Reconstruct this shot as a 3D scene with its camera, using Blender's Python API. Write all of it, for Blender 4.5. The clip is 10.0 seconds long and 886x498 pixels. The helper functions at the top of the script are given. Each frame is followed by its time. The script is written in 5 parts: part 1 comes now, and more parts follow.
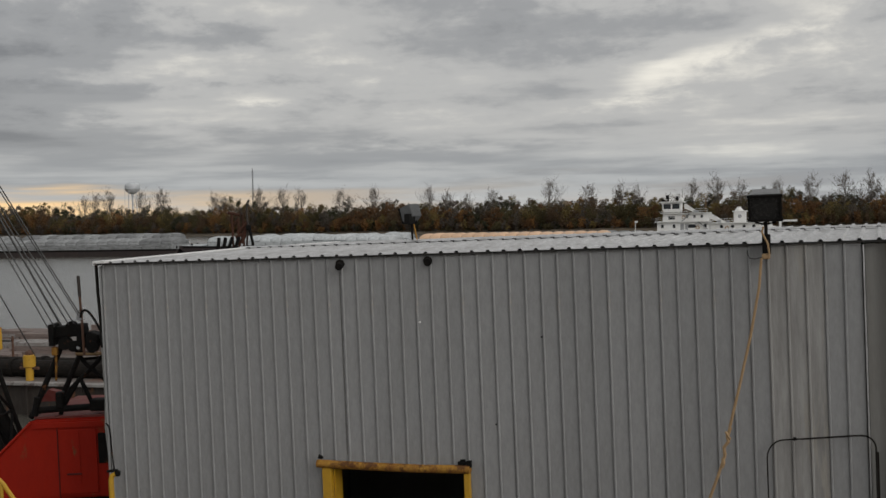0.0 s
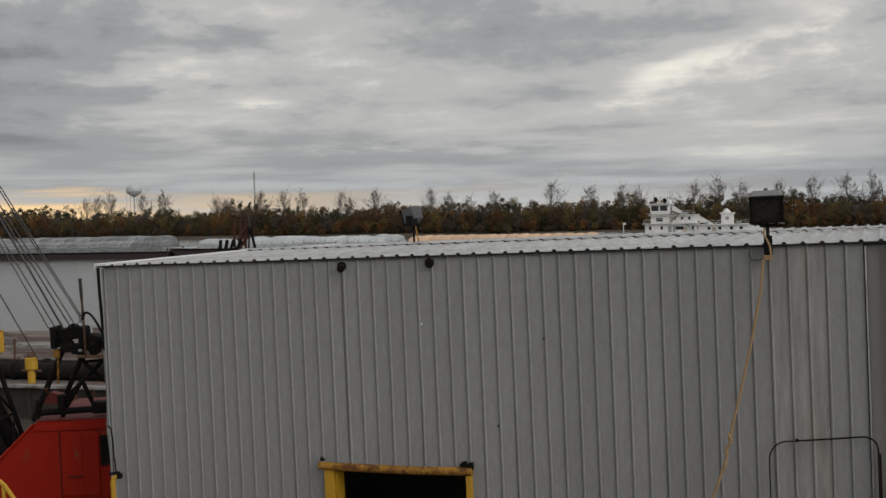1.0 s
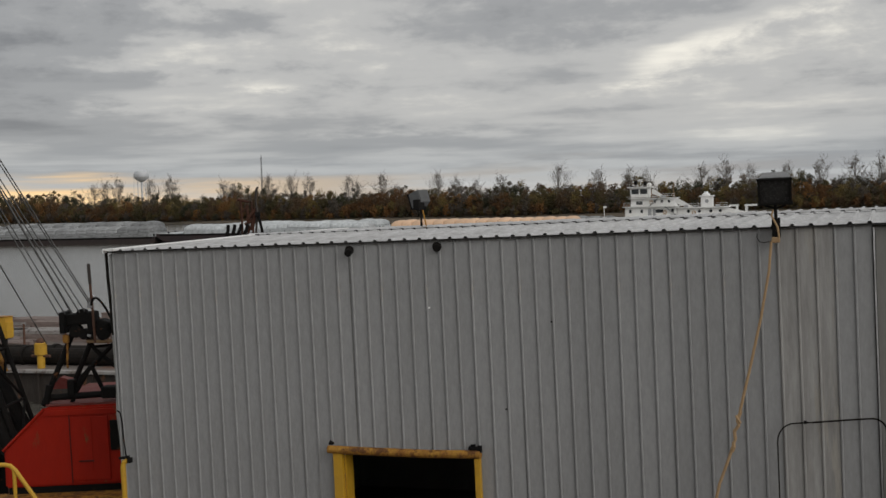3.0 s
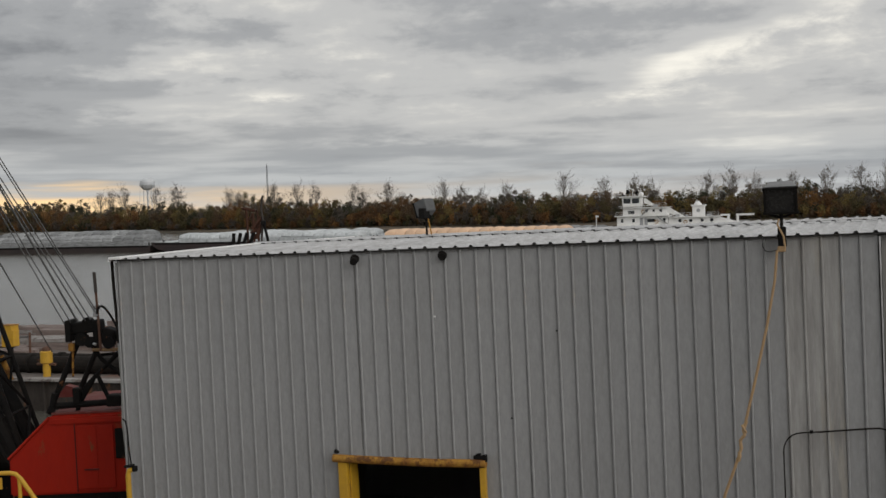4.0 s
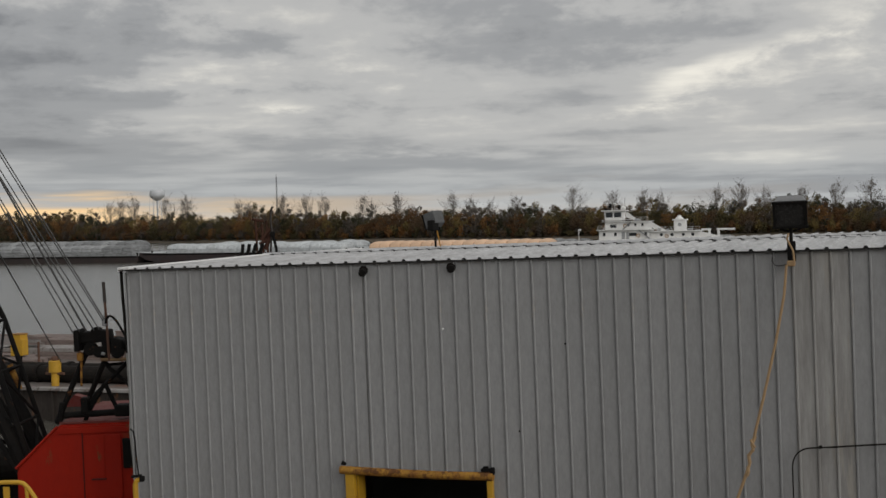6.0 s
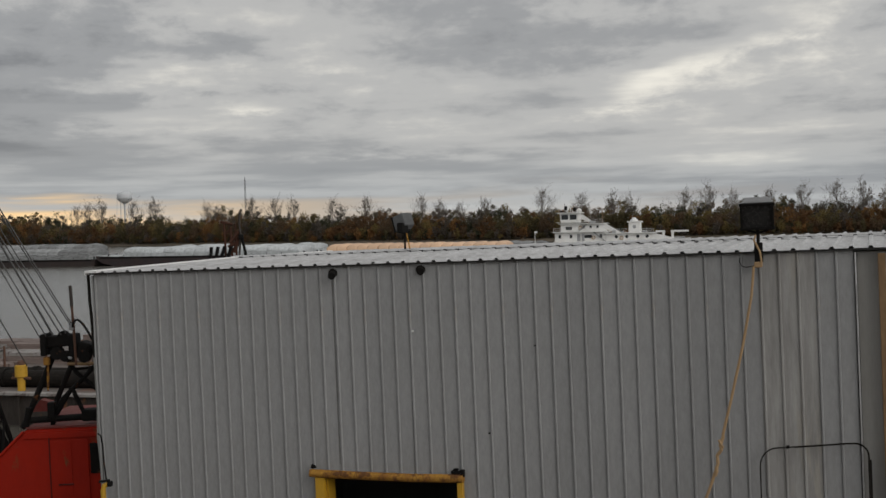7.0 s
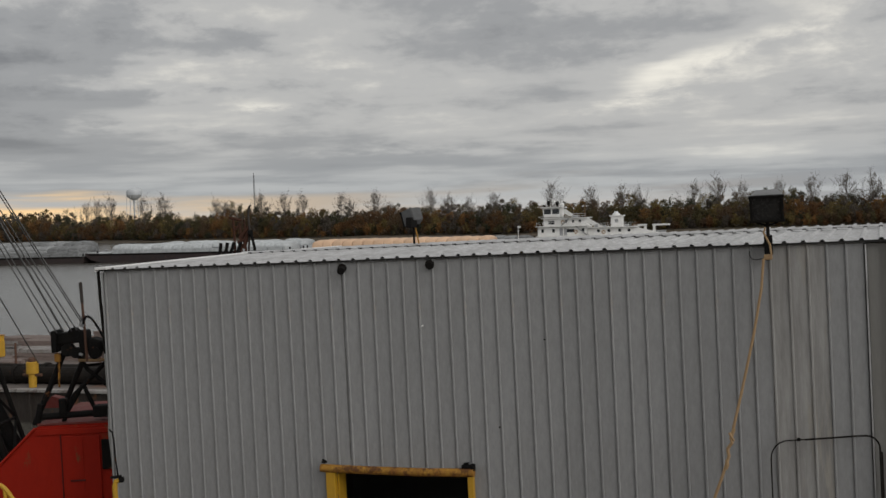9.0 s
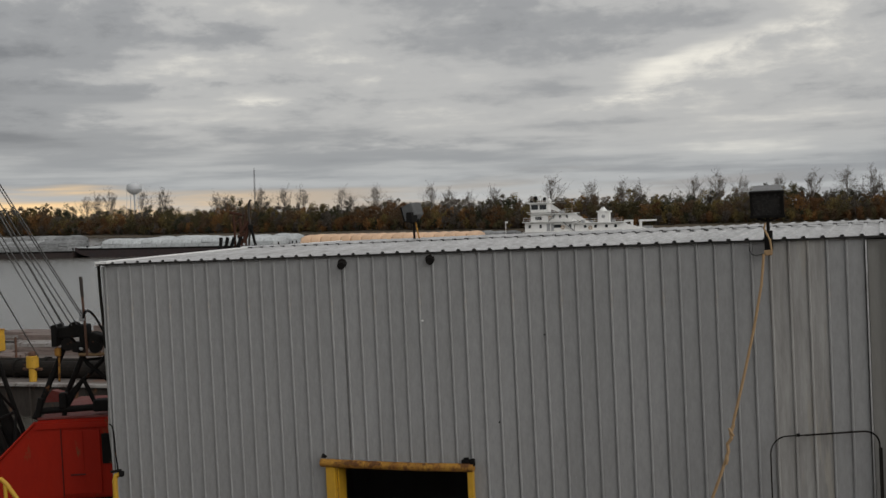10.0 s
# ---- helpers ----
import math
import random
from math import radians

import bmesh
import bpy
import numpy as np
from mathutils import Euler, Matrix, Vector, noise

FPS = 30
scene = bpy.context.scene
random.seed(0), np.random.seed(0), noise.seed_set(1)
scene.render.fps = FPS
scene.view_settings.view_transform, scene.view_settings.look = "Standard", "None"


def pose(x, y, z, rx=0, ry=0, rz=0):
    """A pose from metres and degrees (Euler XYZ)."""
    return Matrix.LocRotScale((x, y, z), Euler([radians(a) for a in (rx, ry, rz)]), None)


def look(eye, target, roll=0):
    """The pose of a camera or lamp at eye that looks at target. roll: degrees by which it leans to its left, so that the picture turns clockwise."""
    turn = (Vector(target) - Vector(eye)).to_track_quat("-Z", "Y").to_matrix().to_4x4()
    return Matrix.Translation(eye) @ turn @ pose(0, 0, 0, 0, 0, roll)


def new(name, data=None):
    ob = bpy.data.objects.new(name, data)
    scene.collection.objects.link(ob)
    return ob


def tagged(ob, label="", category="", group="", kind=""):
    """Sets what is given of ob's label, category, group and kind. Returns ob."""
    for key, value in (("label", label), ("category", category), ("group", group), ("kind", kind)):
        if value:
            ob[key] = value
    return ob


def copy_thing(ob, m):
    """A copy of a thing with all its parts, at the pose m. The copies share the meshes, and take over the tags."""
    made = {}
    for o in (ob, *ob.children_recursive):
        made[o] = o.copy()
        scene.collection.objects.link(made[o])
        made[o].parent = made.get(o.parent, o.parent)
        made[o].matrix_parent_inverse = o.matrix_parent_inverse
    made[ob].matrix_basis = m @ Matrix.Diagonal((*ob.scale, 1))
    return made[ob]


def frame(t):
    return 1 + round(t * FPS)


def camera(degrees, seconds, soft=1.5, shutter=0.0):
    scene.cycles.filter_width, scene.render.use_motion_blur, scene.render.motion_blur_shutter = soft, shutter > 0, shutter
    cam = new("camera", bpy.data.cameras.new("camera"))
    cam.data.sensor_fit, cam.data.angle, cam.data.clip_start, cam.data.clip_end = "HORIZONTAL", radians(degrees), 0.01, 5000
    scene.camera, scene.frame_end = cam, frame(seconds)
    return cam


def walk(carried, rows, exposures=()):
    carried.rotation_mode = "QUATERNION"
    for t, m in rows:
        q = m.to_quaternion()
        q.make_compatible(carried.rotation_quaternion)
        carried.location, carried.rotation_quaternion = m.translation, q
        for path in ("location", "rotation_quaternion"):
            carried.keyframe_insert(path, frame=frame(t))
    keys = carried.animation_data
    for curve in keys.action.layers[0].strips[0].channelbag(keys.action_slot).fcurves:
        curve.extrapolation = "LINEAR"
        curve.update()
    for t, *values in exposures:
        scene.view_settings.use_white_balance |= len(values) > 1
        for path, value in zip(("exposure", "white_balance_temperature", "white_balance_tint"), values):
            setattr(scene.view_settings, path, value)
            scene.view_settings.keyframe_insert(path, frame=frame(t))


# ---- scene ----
EYE = 8.8                       # the lens above the river
cam = camera(41.4, 10.0, soft=1.5)
walk(cam, [
    (0, pose(0, 0, EYE, 90 - 1.644, 1.213, -0.078)),
    (0.5, pose(0, 0, EYE, 90 - 1.603, 1.202, 0.035)),
    (1, pose(0, 0, EYE, 90 - 1.546, 1.300, 0.000)),
    (1.5, pose(0, 0, EYE, 90 - 1.565, 1.364, -0.004)),
    (2, pose(0, 0, EYE, 90 - 1.836, 1.578, 0.121)),
    (2.5, pose(0, 0, EYE, 90 - 2.089, 1.601, 0.265)),
    (2.7, pose(0, 0, EYE, 90 - 2.211, 1.600, 0.367)),
    (3.8, pose(0, 0, EYE, 90 - 2.414, 1.560, 0.305)),
    (4, pose(0, 0, EYE, 90 - 1.900, 1.545, 0.620)),
    (4.2, pose(0, 0, EYE, 90 - 1.330, 1.480, 0.935)),
    (4.5, pose(0, 0, EYE, 90 - 1.423, 1.259, 0.939)),
    (5, pose(0, 0, EYE, 90 - 1.397, 1.086, 0.860)),
    (5.5, pose(0, 0, EYE, 90 - 1.361, 1.159, 1.320)),
    (5.7, pose(0, 0, EYE, 90 - 1.340, 1.170, 1.342)),
    (6.8, pose(0, 0, EYE, 90 - 1.219, 1.300, -0.394)),
    (7, pose(0, 0, EYE, 90 - 1.219, 1.318, -0.436)),
    (7.5, pose(0, 0, EYE, 90 - 1.273, 1.420, -0.436)),
    (8, pose(0, 0, EYE, 90 - 1.475, 1.558, -0.372)),
    (8.5, pose(0, 0, EYE, 90 - 1.604, 1.695, -0.063)),
    (9, pose(0, 0, EYE, 90 - 1.476, 1.690, 0.000)),
    (9.5, pose(0, 0, EYE, 90 - 1.417, 1.637, 0.316)),
    (10, pose(0, 0, EYE, 90 - 1.720, 1.580, 0.013)),
], [(0, 0.0), (2.6, 0.0), (3.6, 0.17), (4.0, 0.17), (4.5, 0.02), (5.0, 0.0), (10, 0.0)])


# ---- sky and light: a low sun behind a broken overcast ----
def make_world():
    world = bpy.data.worlds.new("overcast")
    world.use_nodes = True
    scene.world = world
    nt = world.node_tree
    nt.nodes.clear()

    def node(kind, **kw):
        n = nt.nodes.new(kind)
        for k, v in kw.items():
            if k == "op":
                n.operation = v
        return n

    def link(a, b):
        nt.links.new(a, b)

    def put(sock, v):
        if hasattr(v, "links"):
            link(v, sock)
        else:
            sock.default_value = v

    def m(op, a, b=0.0, c=0.0, clamp=False):
        n = node("ShaderNodeMath", op=op)
        n.use_clamp = clamp
        put(n.inputs[0], a), put(n.inputs[1], b), put(n.inputs[2], c)
        return n.outputs[0]

    def ramp(v, stops):
        n = node("ShaderNodeValToRGB")
        n.color_ramp.interpolation = "EASE"
        while len(n.color_ramp.elements) < len(stops):
            n.color_ramp.elements.new(0.5)
        for e, (p, c) in zip(n.color_ramp.elements, stops):
            e.position, e.color = p, (*c, 1)
        put(n.inputs[0], v)
        return n.outputs[0]

    def span(v, lo, hi):
        n = node("ShaderNodeMapRange")
        n.interpolation_type = "SMOOTHSTEP"
        put(n.inputs[0], v)
        n.inputs[1].default_value, n.inputs[2].default_value = lo, hi
        return n.outputs[0]

    def vec(x, y, z=0.0):
        n = node("ShaderNodeCombineXYZ")
        put(n.inputs[0], x), put(n.inputs[1], y), put(n.inputs[2], z)
        return n.outputs[0]

    def fbm(v, scale, detail, rough, warp=0.0):
        n = node("ShaderNodeTexNoise")
        put(n.inputs["Vector"], v)
        n.inputs["Scale"].default_value, n.inputs["Detail"].default_value = scale, detail
        n.inputs["Roughness"].default_value, n.inputs["Distortion"].default_value = rough, warp
        return n.outputs[0]

    def mixc(f, a, b, blend="MIX"):
        n = node("ShaderNodeMix")
        n.data_type, n.blend_type = "RGBA", blend
        put(n.inputs[0], f), put(n.inputs[6], a), put(n.inputs[7], b)
        return n.outputs[2]

    tc = node("ShaderNodeTexCoord")
    sep = node("ShaderNodeSeparateXYZ")
    link(tc.outputs["Generated"], sep.inputs[0])
    x, y, z = sep.outputs
    az = m("ARCTAN2", x, y)
    el = m("MAXIMUM", z, 0.0)
    # cloud decks foreshorten towards the horizon
    v = m("MULTIPLY", m("LOGARITHM", m("ADD", el, 0.035), 2.718), 2.6)
    v = m("ADD", v, m("MULTIPLY", az, -0.25))
    broad = fbm(vec(m("MULTIPLY", az, 4.6), m("MULTIPLY", v, 0.9), 3.7), 0.8, 5, 0.52, 0.2)
    streak = fbm(vec(m("MULTIPLY", az, 6.5), m("MULTIPLY", v, 2.5), 9.2), 0.95, 6, 0.48, 0.10)
    fine = fbm(vec(m("MULTIPLY", az, 24.0), m("MULTIPLY", v, 3.8), 1.3), 1.0, 7, 0.58, 0.15)
    cloud = m("ADD", m("MULTIPLY", broad, 0.15), m("MULTIPLY", streak, 0.30))
    cloud = m("ADD", m("ADD", cloud, m("MULTIPLY", m("SUBTRACT", fine, 0.5), m("ADD", 0.07, m("MULTIPLY", span(el, 0.05, 0.12), 0.17)))), 0.281)
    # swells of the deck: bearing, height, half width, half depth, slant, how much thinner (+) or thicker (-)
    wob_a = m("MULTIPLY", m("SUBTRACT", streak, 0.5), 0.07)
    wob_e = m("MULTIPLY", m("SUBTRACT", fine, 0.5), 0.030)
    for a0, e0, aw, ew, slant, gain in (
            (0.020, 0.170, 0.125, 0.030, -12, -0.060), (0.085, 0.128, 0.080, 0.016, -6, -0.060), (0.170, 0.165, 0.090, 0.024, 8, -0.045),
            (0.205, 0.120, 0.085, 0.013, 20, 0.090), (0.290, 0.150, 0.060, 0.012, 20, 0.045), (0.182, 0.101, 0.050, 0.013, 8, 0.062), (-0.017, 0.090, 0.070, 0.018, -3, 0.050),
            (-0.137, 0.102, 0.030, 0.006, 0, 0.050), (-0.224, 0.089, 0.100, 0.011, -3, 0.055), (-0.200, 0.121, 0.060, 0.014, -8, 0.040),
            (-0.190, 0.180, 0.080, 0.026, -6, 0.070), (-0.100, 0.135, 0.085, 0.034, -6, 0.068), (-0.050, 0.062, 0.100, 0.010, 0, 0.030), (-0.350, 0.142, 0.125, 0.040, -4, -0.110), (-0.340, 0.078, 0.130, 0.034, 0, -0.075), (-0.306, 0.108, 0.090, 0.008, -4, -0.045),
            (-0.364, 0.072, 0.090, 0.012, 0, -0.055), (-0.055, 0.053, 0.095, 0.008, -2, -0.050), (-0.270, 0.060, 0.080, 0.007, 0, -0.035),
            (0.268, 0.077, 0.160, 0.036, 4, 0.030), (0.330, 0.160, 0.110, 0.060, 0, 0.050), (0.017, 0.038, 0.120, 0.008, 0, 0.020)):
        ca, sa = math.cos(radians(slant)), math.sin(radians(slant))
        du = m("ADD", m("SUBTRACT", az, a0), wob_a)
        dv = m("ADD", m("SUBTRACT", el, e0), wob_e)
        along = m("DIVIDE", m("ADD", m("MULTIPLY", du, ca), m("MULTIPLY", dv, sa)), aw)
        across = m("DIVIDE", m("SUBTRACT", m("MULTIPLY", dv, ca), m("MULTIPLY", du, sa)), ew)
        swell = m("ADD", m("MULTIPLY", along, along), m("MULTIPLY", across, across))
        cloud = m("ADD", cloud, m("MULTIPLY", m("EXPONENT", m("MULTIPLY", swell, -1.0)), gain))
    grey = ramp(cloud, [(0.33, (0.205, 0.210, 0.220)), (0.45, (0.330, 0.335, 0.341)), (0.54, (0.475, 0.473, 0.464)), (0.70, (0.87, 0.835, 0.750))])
    # bluish band low down, then the glow of the set sun under the deck
    low = m("MULTIPLY", m("SUBTRACT", 1.0, span(el, 0.015, 0.075)), 0.42)
    grey = mixc(low, grey, mixc(1.0, grey, (0.80, 0.88, 0.96, 1), "MULTIPLY"))
    side = m("EXPONENT", m("MULTIPLY", m("POWER", m("DIVIDE", m("ADD", az, 0.42), 0.24), 2.0), -1.0))
    side = m("ADD", m("MULTIPLY", side, 1.0), 0.12)
    side = m("MULTIPLY", side, span(az, 0.45, 0.05))
    slot = span(m("ADD", el, m("MULTIPLY", m("SUBTRACT", streak, 0.5), 0.07)), 0.029, 0.004)
    glow = m("MULTIPLY", m("MULTIPLY", slot, side), span(y, 0.0, 0.5), clamp=True)
    warm = mixc(glow, grey, (0.98, 0.68, 0.36, 1))
    # an overcast dome is brighter overhead
    lift = m("ADD", 1.0, m("MULTIPLY", span(el, 0.16, 0.95), 0.12))
    dome = mixc(1.0, warm, vec(lift, lift, lift), "MULTIPLY")
    sky = node("ShaderNodeTexSky")
    sky.sky_type = "NISHITA"
    sky.sun_disc = False
    sky.sun_elevation, sky.sun_rotation = radians(27), radians(128)
    out = node("ShaderNodeOutputWorld")
    clouds, clear, add = node("ShaderNodeBackground"), node("ShaderNodeBackground"), node("ShaderNodeAddShader")
    link(dome, clouds.inputs[0])
    link(sky.outputs[0], clear.inputs[0])
    clouds.inputs[1].default_value, clear.inputs[1].default_value = 1.0, 0.002
    link(clouds.outputs[0], add.inputs[0])
    link(clear.outputs[0], add.inputs[1])
    link(add.outputs[0], out.inputs[0])


make_world()
sun = new("sun", bpy.data.lights.new("sun", "SUN"))
sun.data.energy, sun.data.angle, sun.data.color = 1.02, radians(46), (1.0, 0.97, 0.93)
sun.matrix_world = look((660, -750, 490), (0, 0, 0))


# ---- materials ----
def material(name, base, rough=0.6, metal=0.0, other=None, scale=3.0, amount=0.5, stretch=(1, 1, 1), grain=0.0, grain_scale=60.0,
             bump=0.0, bump_scale=40.0, island=0.0, objvar=0.0, leafy=0.0, space="Object", rust=0.0, rust_scale=2.0, rust_color=(0.16, 0.07, 0.03), spec=0.5):
    """A surface with broad stains (other), fine grain, bump, rust blotches and a shift of tone from piece to piece."""
    mat = bpy.data.materials.new(name)
    mat.use_nodes = True
    nt = mat.node_tree
    bsdf = nt.nodes["Principled BSDF"]

    def link(a, b):
        nt.links.new(a, b)

    def noise_of(sc, detail, rgh, offs=0.0):
        mp = nt.nodes.new("ShaderNodeMapping")
        mp.inputs["Scale"].default_value = stretch
        mp.inputs["Location"].default_value = (offs, offs * 0.7, offs * 1.3)
        link(tc.outputs[space], mp.inputs[0])
        n = nt.nodes.new("ShaderNodeTexNoise")
        n.inputs["Scale"].default_value, n.inputs["Detail"].default_value, n.inputs["Roughness"].default_value = sc, detail, rgh
        link(mp.outputs[0], n.inputs["Vector"])
        return n.outputs[0]

    def ranged(v, a, b, c, d):
        n = nt.nodes.new("ShaderNodeMapRange")
        link(v, n.inputs[0])
        for i, k in enumerate((a, b, c, d)):
            n.inputs[i + 1].default_value = k
        return n.outputs[0]

    def mixed(f, a, b, blend="MIX"):
        n = nt.nodes.new("ShaderNodeMix")
        n.data_type, n.blend_type = "RGBA", blend
        for s, val in ((n.inputs[0], f), (n.inputs[6], a), (n.inputs[7], b)):
            if hasattr(val, "links"):
                link(val, s)
            else:
                s.default_value = val
        return n.outputs[2]

    tc = nt.nodes.new("ShaderNodeTexCoord")
    other = other or tuple(c * 0.7 for c in base)
    col = mixed(ranged(noise_of(scale, 5, 0.6), 0.5 - amount * 0.35, 0.5 + amount * 0.35, 0, 1), (*base, 1), (*other, 1))
    if rust:
        col = mixed(ranged(noise_of(rust_scale, 7, 0.68, 5.0), 0.66 - rust * 0.3, 0.74 - rust * 0.3, 0, 0.9), col, (*rust_color, 1))
    tones = []
    if grain:
        tones.append(ranged(noise_of(grain_scale, 4, 0.7, 9.0), 0.25, 0.75, 1 - grain, 1 + grain))
    if island:
        geo = nt.nodes.new("ShaderNodeNewGeometry")
        tones.append(ranged(geo.outputs["Random Per Island"], 0, 1, 1 - island, 1 + island))
    if objvar:
        info = nt.nodes.new("ShaderNodeObjectInfo")
        tones.append(ranged(info.outputs["Random"], 0, 1, 1 - objvar, 1 + objvar))
    for t in tones:
        cx = nt.nodes.new("ShaderNodeCombineXYZ")
        for i in range(3):
            link(t, cx.inputs[i])
        col = mixed(1.0, col, cx.outputs[0], "MULTIPLY")
    link(col, bsdf.inputs["Base Color"])
    link(ranged(noise_of(scale * 3, 4, 0.6, 2.0), 0.3, 0.7, max(rough - 0.1, 0.02), min(rough + 0.1, 1)), bsdf.inputs["Roughness"])
    bsdf.inputs["Metallic"].default_value = metal
    bsdf.inputs["Specular IOR Level"].default_value = spec
    if leafy:
        thin = nt.nodes.new("ShaderNodeBsdfTranslucent")
        both = nt.nodes.new("ShaderNodeMixShader")
        both.inputs[0].default_value = leafy
        link(col, thin.inputs[0])
        link(bsdf.outputs[0], both.inputs[1])
        link(thin.outputs[0], both.inputs[2])
        link(both.outputs[0], nt.nodes["Material Output"].inputs[0])
    if bump:
        b = nt.nodes.new("ShaderNodeBump")
        b.inputs["Strength"].default_value, b.inputs["Distance"].default_value = 1.0, bump
        link(noise_of(bump_scale, 4, 0.6, 3.0), b.inputs["Height"])
        link(b.outputs[0], bsdf.inputs["Normal"])
    return mat


M = {}
M["wall"] = material("painted_steel_sheet", (0.334, 0.337, 0.340), 0.55, 0.0, (0.280, 0.280, 0.277), 1.1, 0.8, (1.6, 1.6, 0.55), 0.12, 12, 0.004, 2.2, objvar=0.05, rust=0.12, rust_scale=1.6, rust_color=(0.35, 0.31, 0.265), spec=0.3)
M["wall_stained"] = material("streaked_steel_sheet", (0.392, 0.387, 0.374), 0.6, 0.0, (0.24, 0.232, 0.222), 2.2, 0.55, (2.6, 2.6, 0.30), 0.12, 18, 0.003, 2.2, rust=0.34, rust_scale=2.2, rust_color=(0.355, 0.335, 0.30), spec=0.3)
M["lap"] = material("shaded_sheet_edge", (0.15, 0.15, 0.148), 0.7, 0.0, (0.21, 0.20, 0.19), 1.3, 0.8, (1, 1, 0.3), 0.1, 20)
M["wall_dull"] = material("weathered_grey_sheet", (0.34, 0.34, 0.33), 0.65, 0.0, (0.26, 0.25, 0.23), 1.3, 0.8, (1.5, 1.5, 0.2), 0.08, 30)
M["roof"] = material("galvanised_roof_sheet", (0.575, 0.575, 0.58), 0.38, 0.2, (0.33, 0.325, 0.32), 2.4, 0.6, (3.2, 0.5, 1), 0.18, 12, 0.006, 3.0, objvar=0.08, rust=0.08, rust_scale=2.0, rust_color=(0.30, 0.27, 0.24))
M["trim"] = material("white_trim", (0.86, 0.86, 0.85), 0.5, 0.0, (0.76, 0.75, 0.73), 4, 0.6, grain=0.05)
M["dark_gap"] = material("dark_rubber_and_shade", (0.02, 0.02, 0.02), 0.8, 0.0, (0.035, 0.033, 0.03), 6, grain=0.2)
M["yellow"] = material("yellow_paint", (0.60, 0.34, 0.02), 0.5, 0.0, (0.5, 0.28, 0.03), 5, 0.7, grain=0.1, rust=0.12, rust_scale=4, bump=0.001)
M["yellow_rusty"] = material("rusty_yellow_paint", (0.47, 0.25, 0.042), 0.68, 0.0, (0.22, 0.088, 0.022), 6, 0.7, grain=0.35, grain_scale=30, rust=0.58, rust_scale=6, rust_color=(0.11, 0.045, 0.018), bump=0.008, bump_scale=22, spec=0.25)
M["tan_rust"] = material("tan_rusty_steel", (0.25, 0.16, 0.075), 0.8, 0.0, (0.17, 0.10, 0.05), 3, 0.9, (1, 1, 0.3), 0.2, 20, rust=0.3, rust_scale=3, rust_color=(0.12, 0.06, 0.03))
M["rope"] = material("orange_yellow_strap", (0.41, 0.275, 0.14), 0.85, 0.0, (0.34, 0.22, 0.12), 9, 0.7, grain=0.2, grain_scale=90, bump=0.003, bump_scale=80)
M["black"] = material("black_steel", (0.007, 0.007, 0.0075), 0.78, 0.0, (0.014, 0.0125, 0.011), 4, 0.6, grain=0.2, rust=0.08, rust_scale=5, bump=0.001, spec=0.12)
M["dark_pipe"] = material("dark_pipe", (0.010, 0.0095, 0.009), 0.8, 0.0, (0.024, 0.020, 0.017), 3, 0.7, grain=0.2, rust=0.12, spec=0.1)
M["galv"] = material("galvanised_pipe", (0.30, 0.31, 0.31), 0.45, 0.5, (0.2, 0.2, 0.2), 6, 0.6, grain=0.1)
M["lamp_hood"] = material("cast_aluminium", (0.42, 0.43, 0.44), 0.5, 0.3, (0.3, 0.3, 0.3), 6, 0.6, grain=0.1)
M["mid_hood"] = material("dull_grey_aluminium", (0.25, 0.255, 0.26), 0.55, 0.2, (0.17, 0.17, 0.17), 6, 0.7, grain=0.15)
M["old_hood"] = material("weathered_dark_aluminium", (0.115, 0.118, 0.12), 0.6, 0.0, (0.06, 0.06, 0.06), 5, 0.8, grain=0.15)
M["lamp_glass"] = material("dusty_lamp_glass", (0.018, 0.018, 0.019), 0.25, 0.0, (0.038, 0.037, 0.035), 8, 0.6, grain=0.2, spec=0.3)
M["red"] = material("red_crane_paint", (0.41, 0.019, 0.005), 0.65, 0.0, (0.29, 0.012, 0.005), 1.6, 0.8, (1, 1, 0.4), 0.08, 25, 0.002, 3.0, rust=0.05, rust_scale=3, spec=0.2)
M["red_seam"] = material("shadowed_red_joint", (0.10, 0.008, 0.005), 0.8, 0.0, (0.06, 0.006, 0.005), 3, 0.8, grain=0.2)
M["red_dusty"] = material("dusty_red_roof", (0.17, 0.017, 0.012), 0.8, 0.0, (0.17, 0.06, 0.05), 4, 0.9, grain=0.15)
M["wire"] = material("wire_rope", (0.07, 0.068, 0.065), 0.5, 0.4, (0.04, 0.04, 0.04), 20, grain=0.2)
M["rust"] = material("rusty_steel", (0.13, 0.058, 0.032), 0.8, 0.0, (0.09, 0.05, 0.035), 2.5, 0.9, grain=0.25, bump=0.004, bump_scale=20)
M["rust_dark"] = material("dark_rusty_steel", (0.085, 0.036, 0.022), 0.85, 0.0, (0.045, 0.024, 0.018), 3.0, 0.9, grain=0.3, bump=0.004, bump_scale=20, spec=0.2)
M["hull_rust"] = material("rusty_hull_plate", (0.024, 0.018, 0.015), 0.85, 0.0, (0.048, 0.038, 0.031), 1.3, 0.9, (1, 1, 0.35), 0.3, 12, rust=0.25, rust_scale=1.2)
M["deck"] = material("weathered_deck", (0.15, 0.135, 0.125), 0.75, 0.0, (0.13, 0.10, 0.085), 0.5, 0.9, grain=0.25, grain_scale=8, rust=0.2, rust_scale=0.4, rust_color=(0.18, 0.10, 0.07), bump=0.004, bump_scale=6)
M["deck_pale"] = material("pale_deck_edge", (0.38, 0.37, 0.36), 0.7, 0.0, (0.18, 0.15, 0.13), 1.1, 0.9, grain=0.3, rust=0.42, rust_scale=1.4, rust_color=(0.09, 0.06, 0.05))
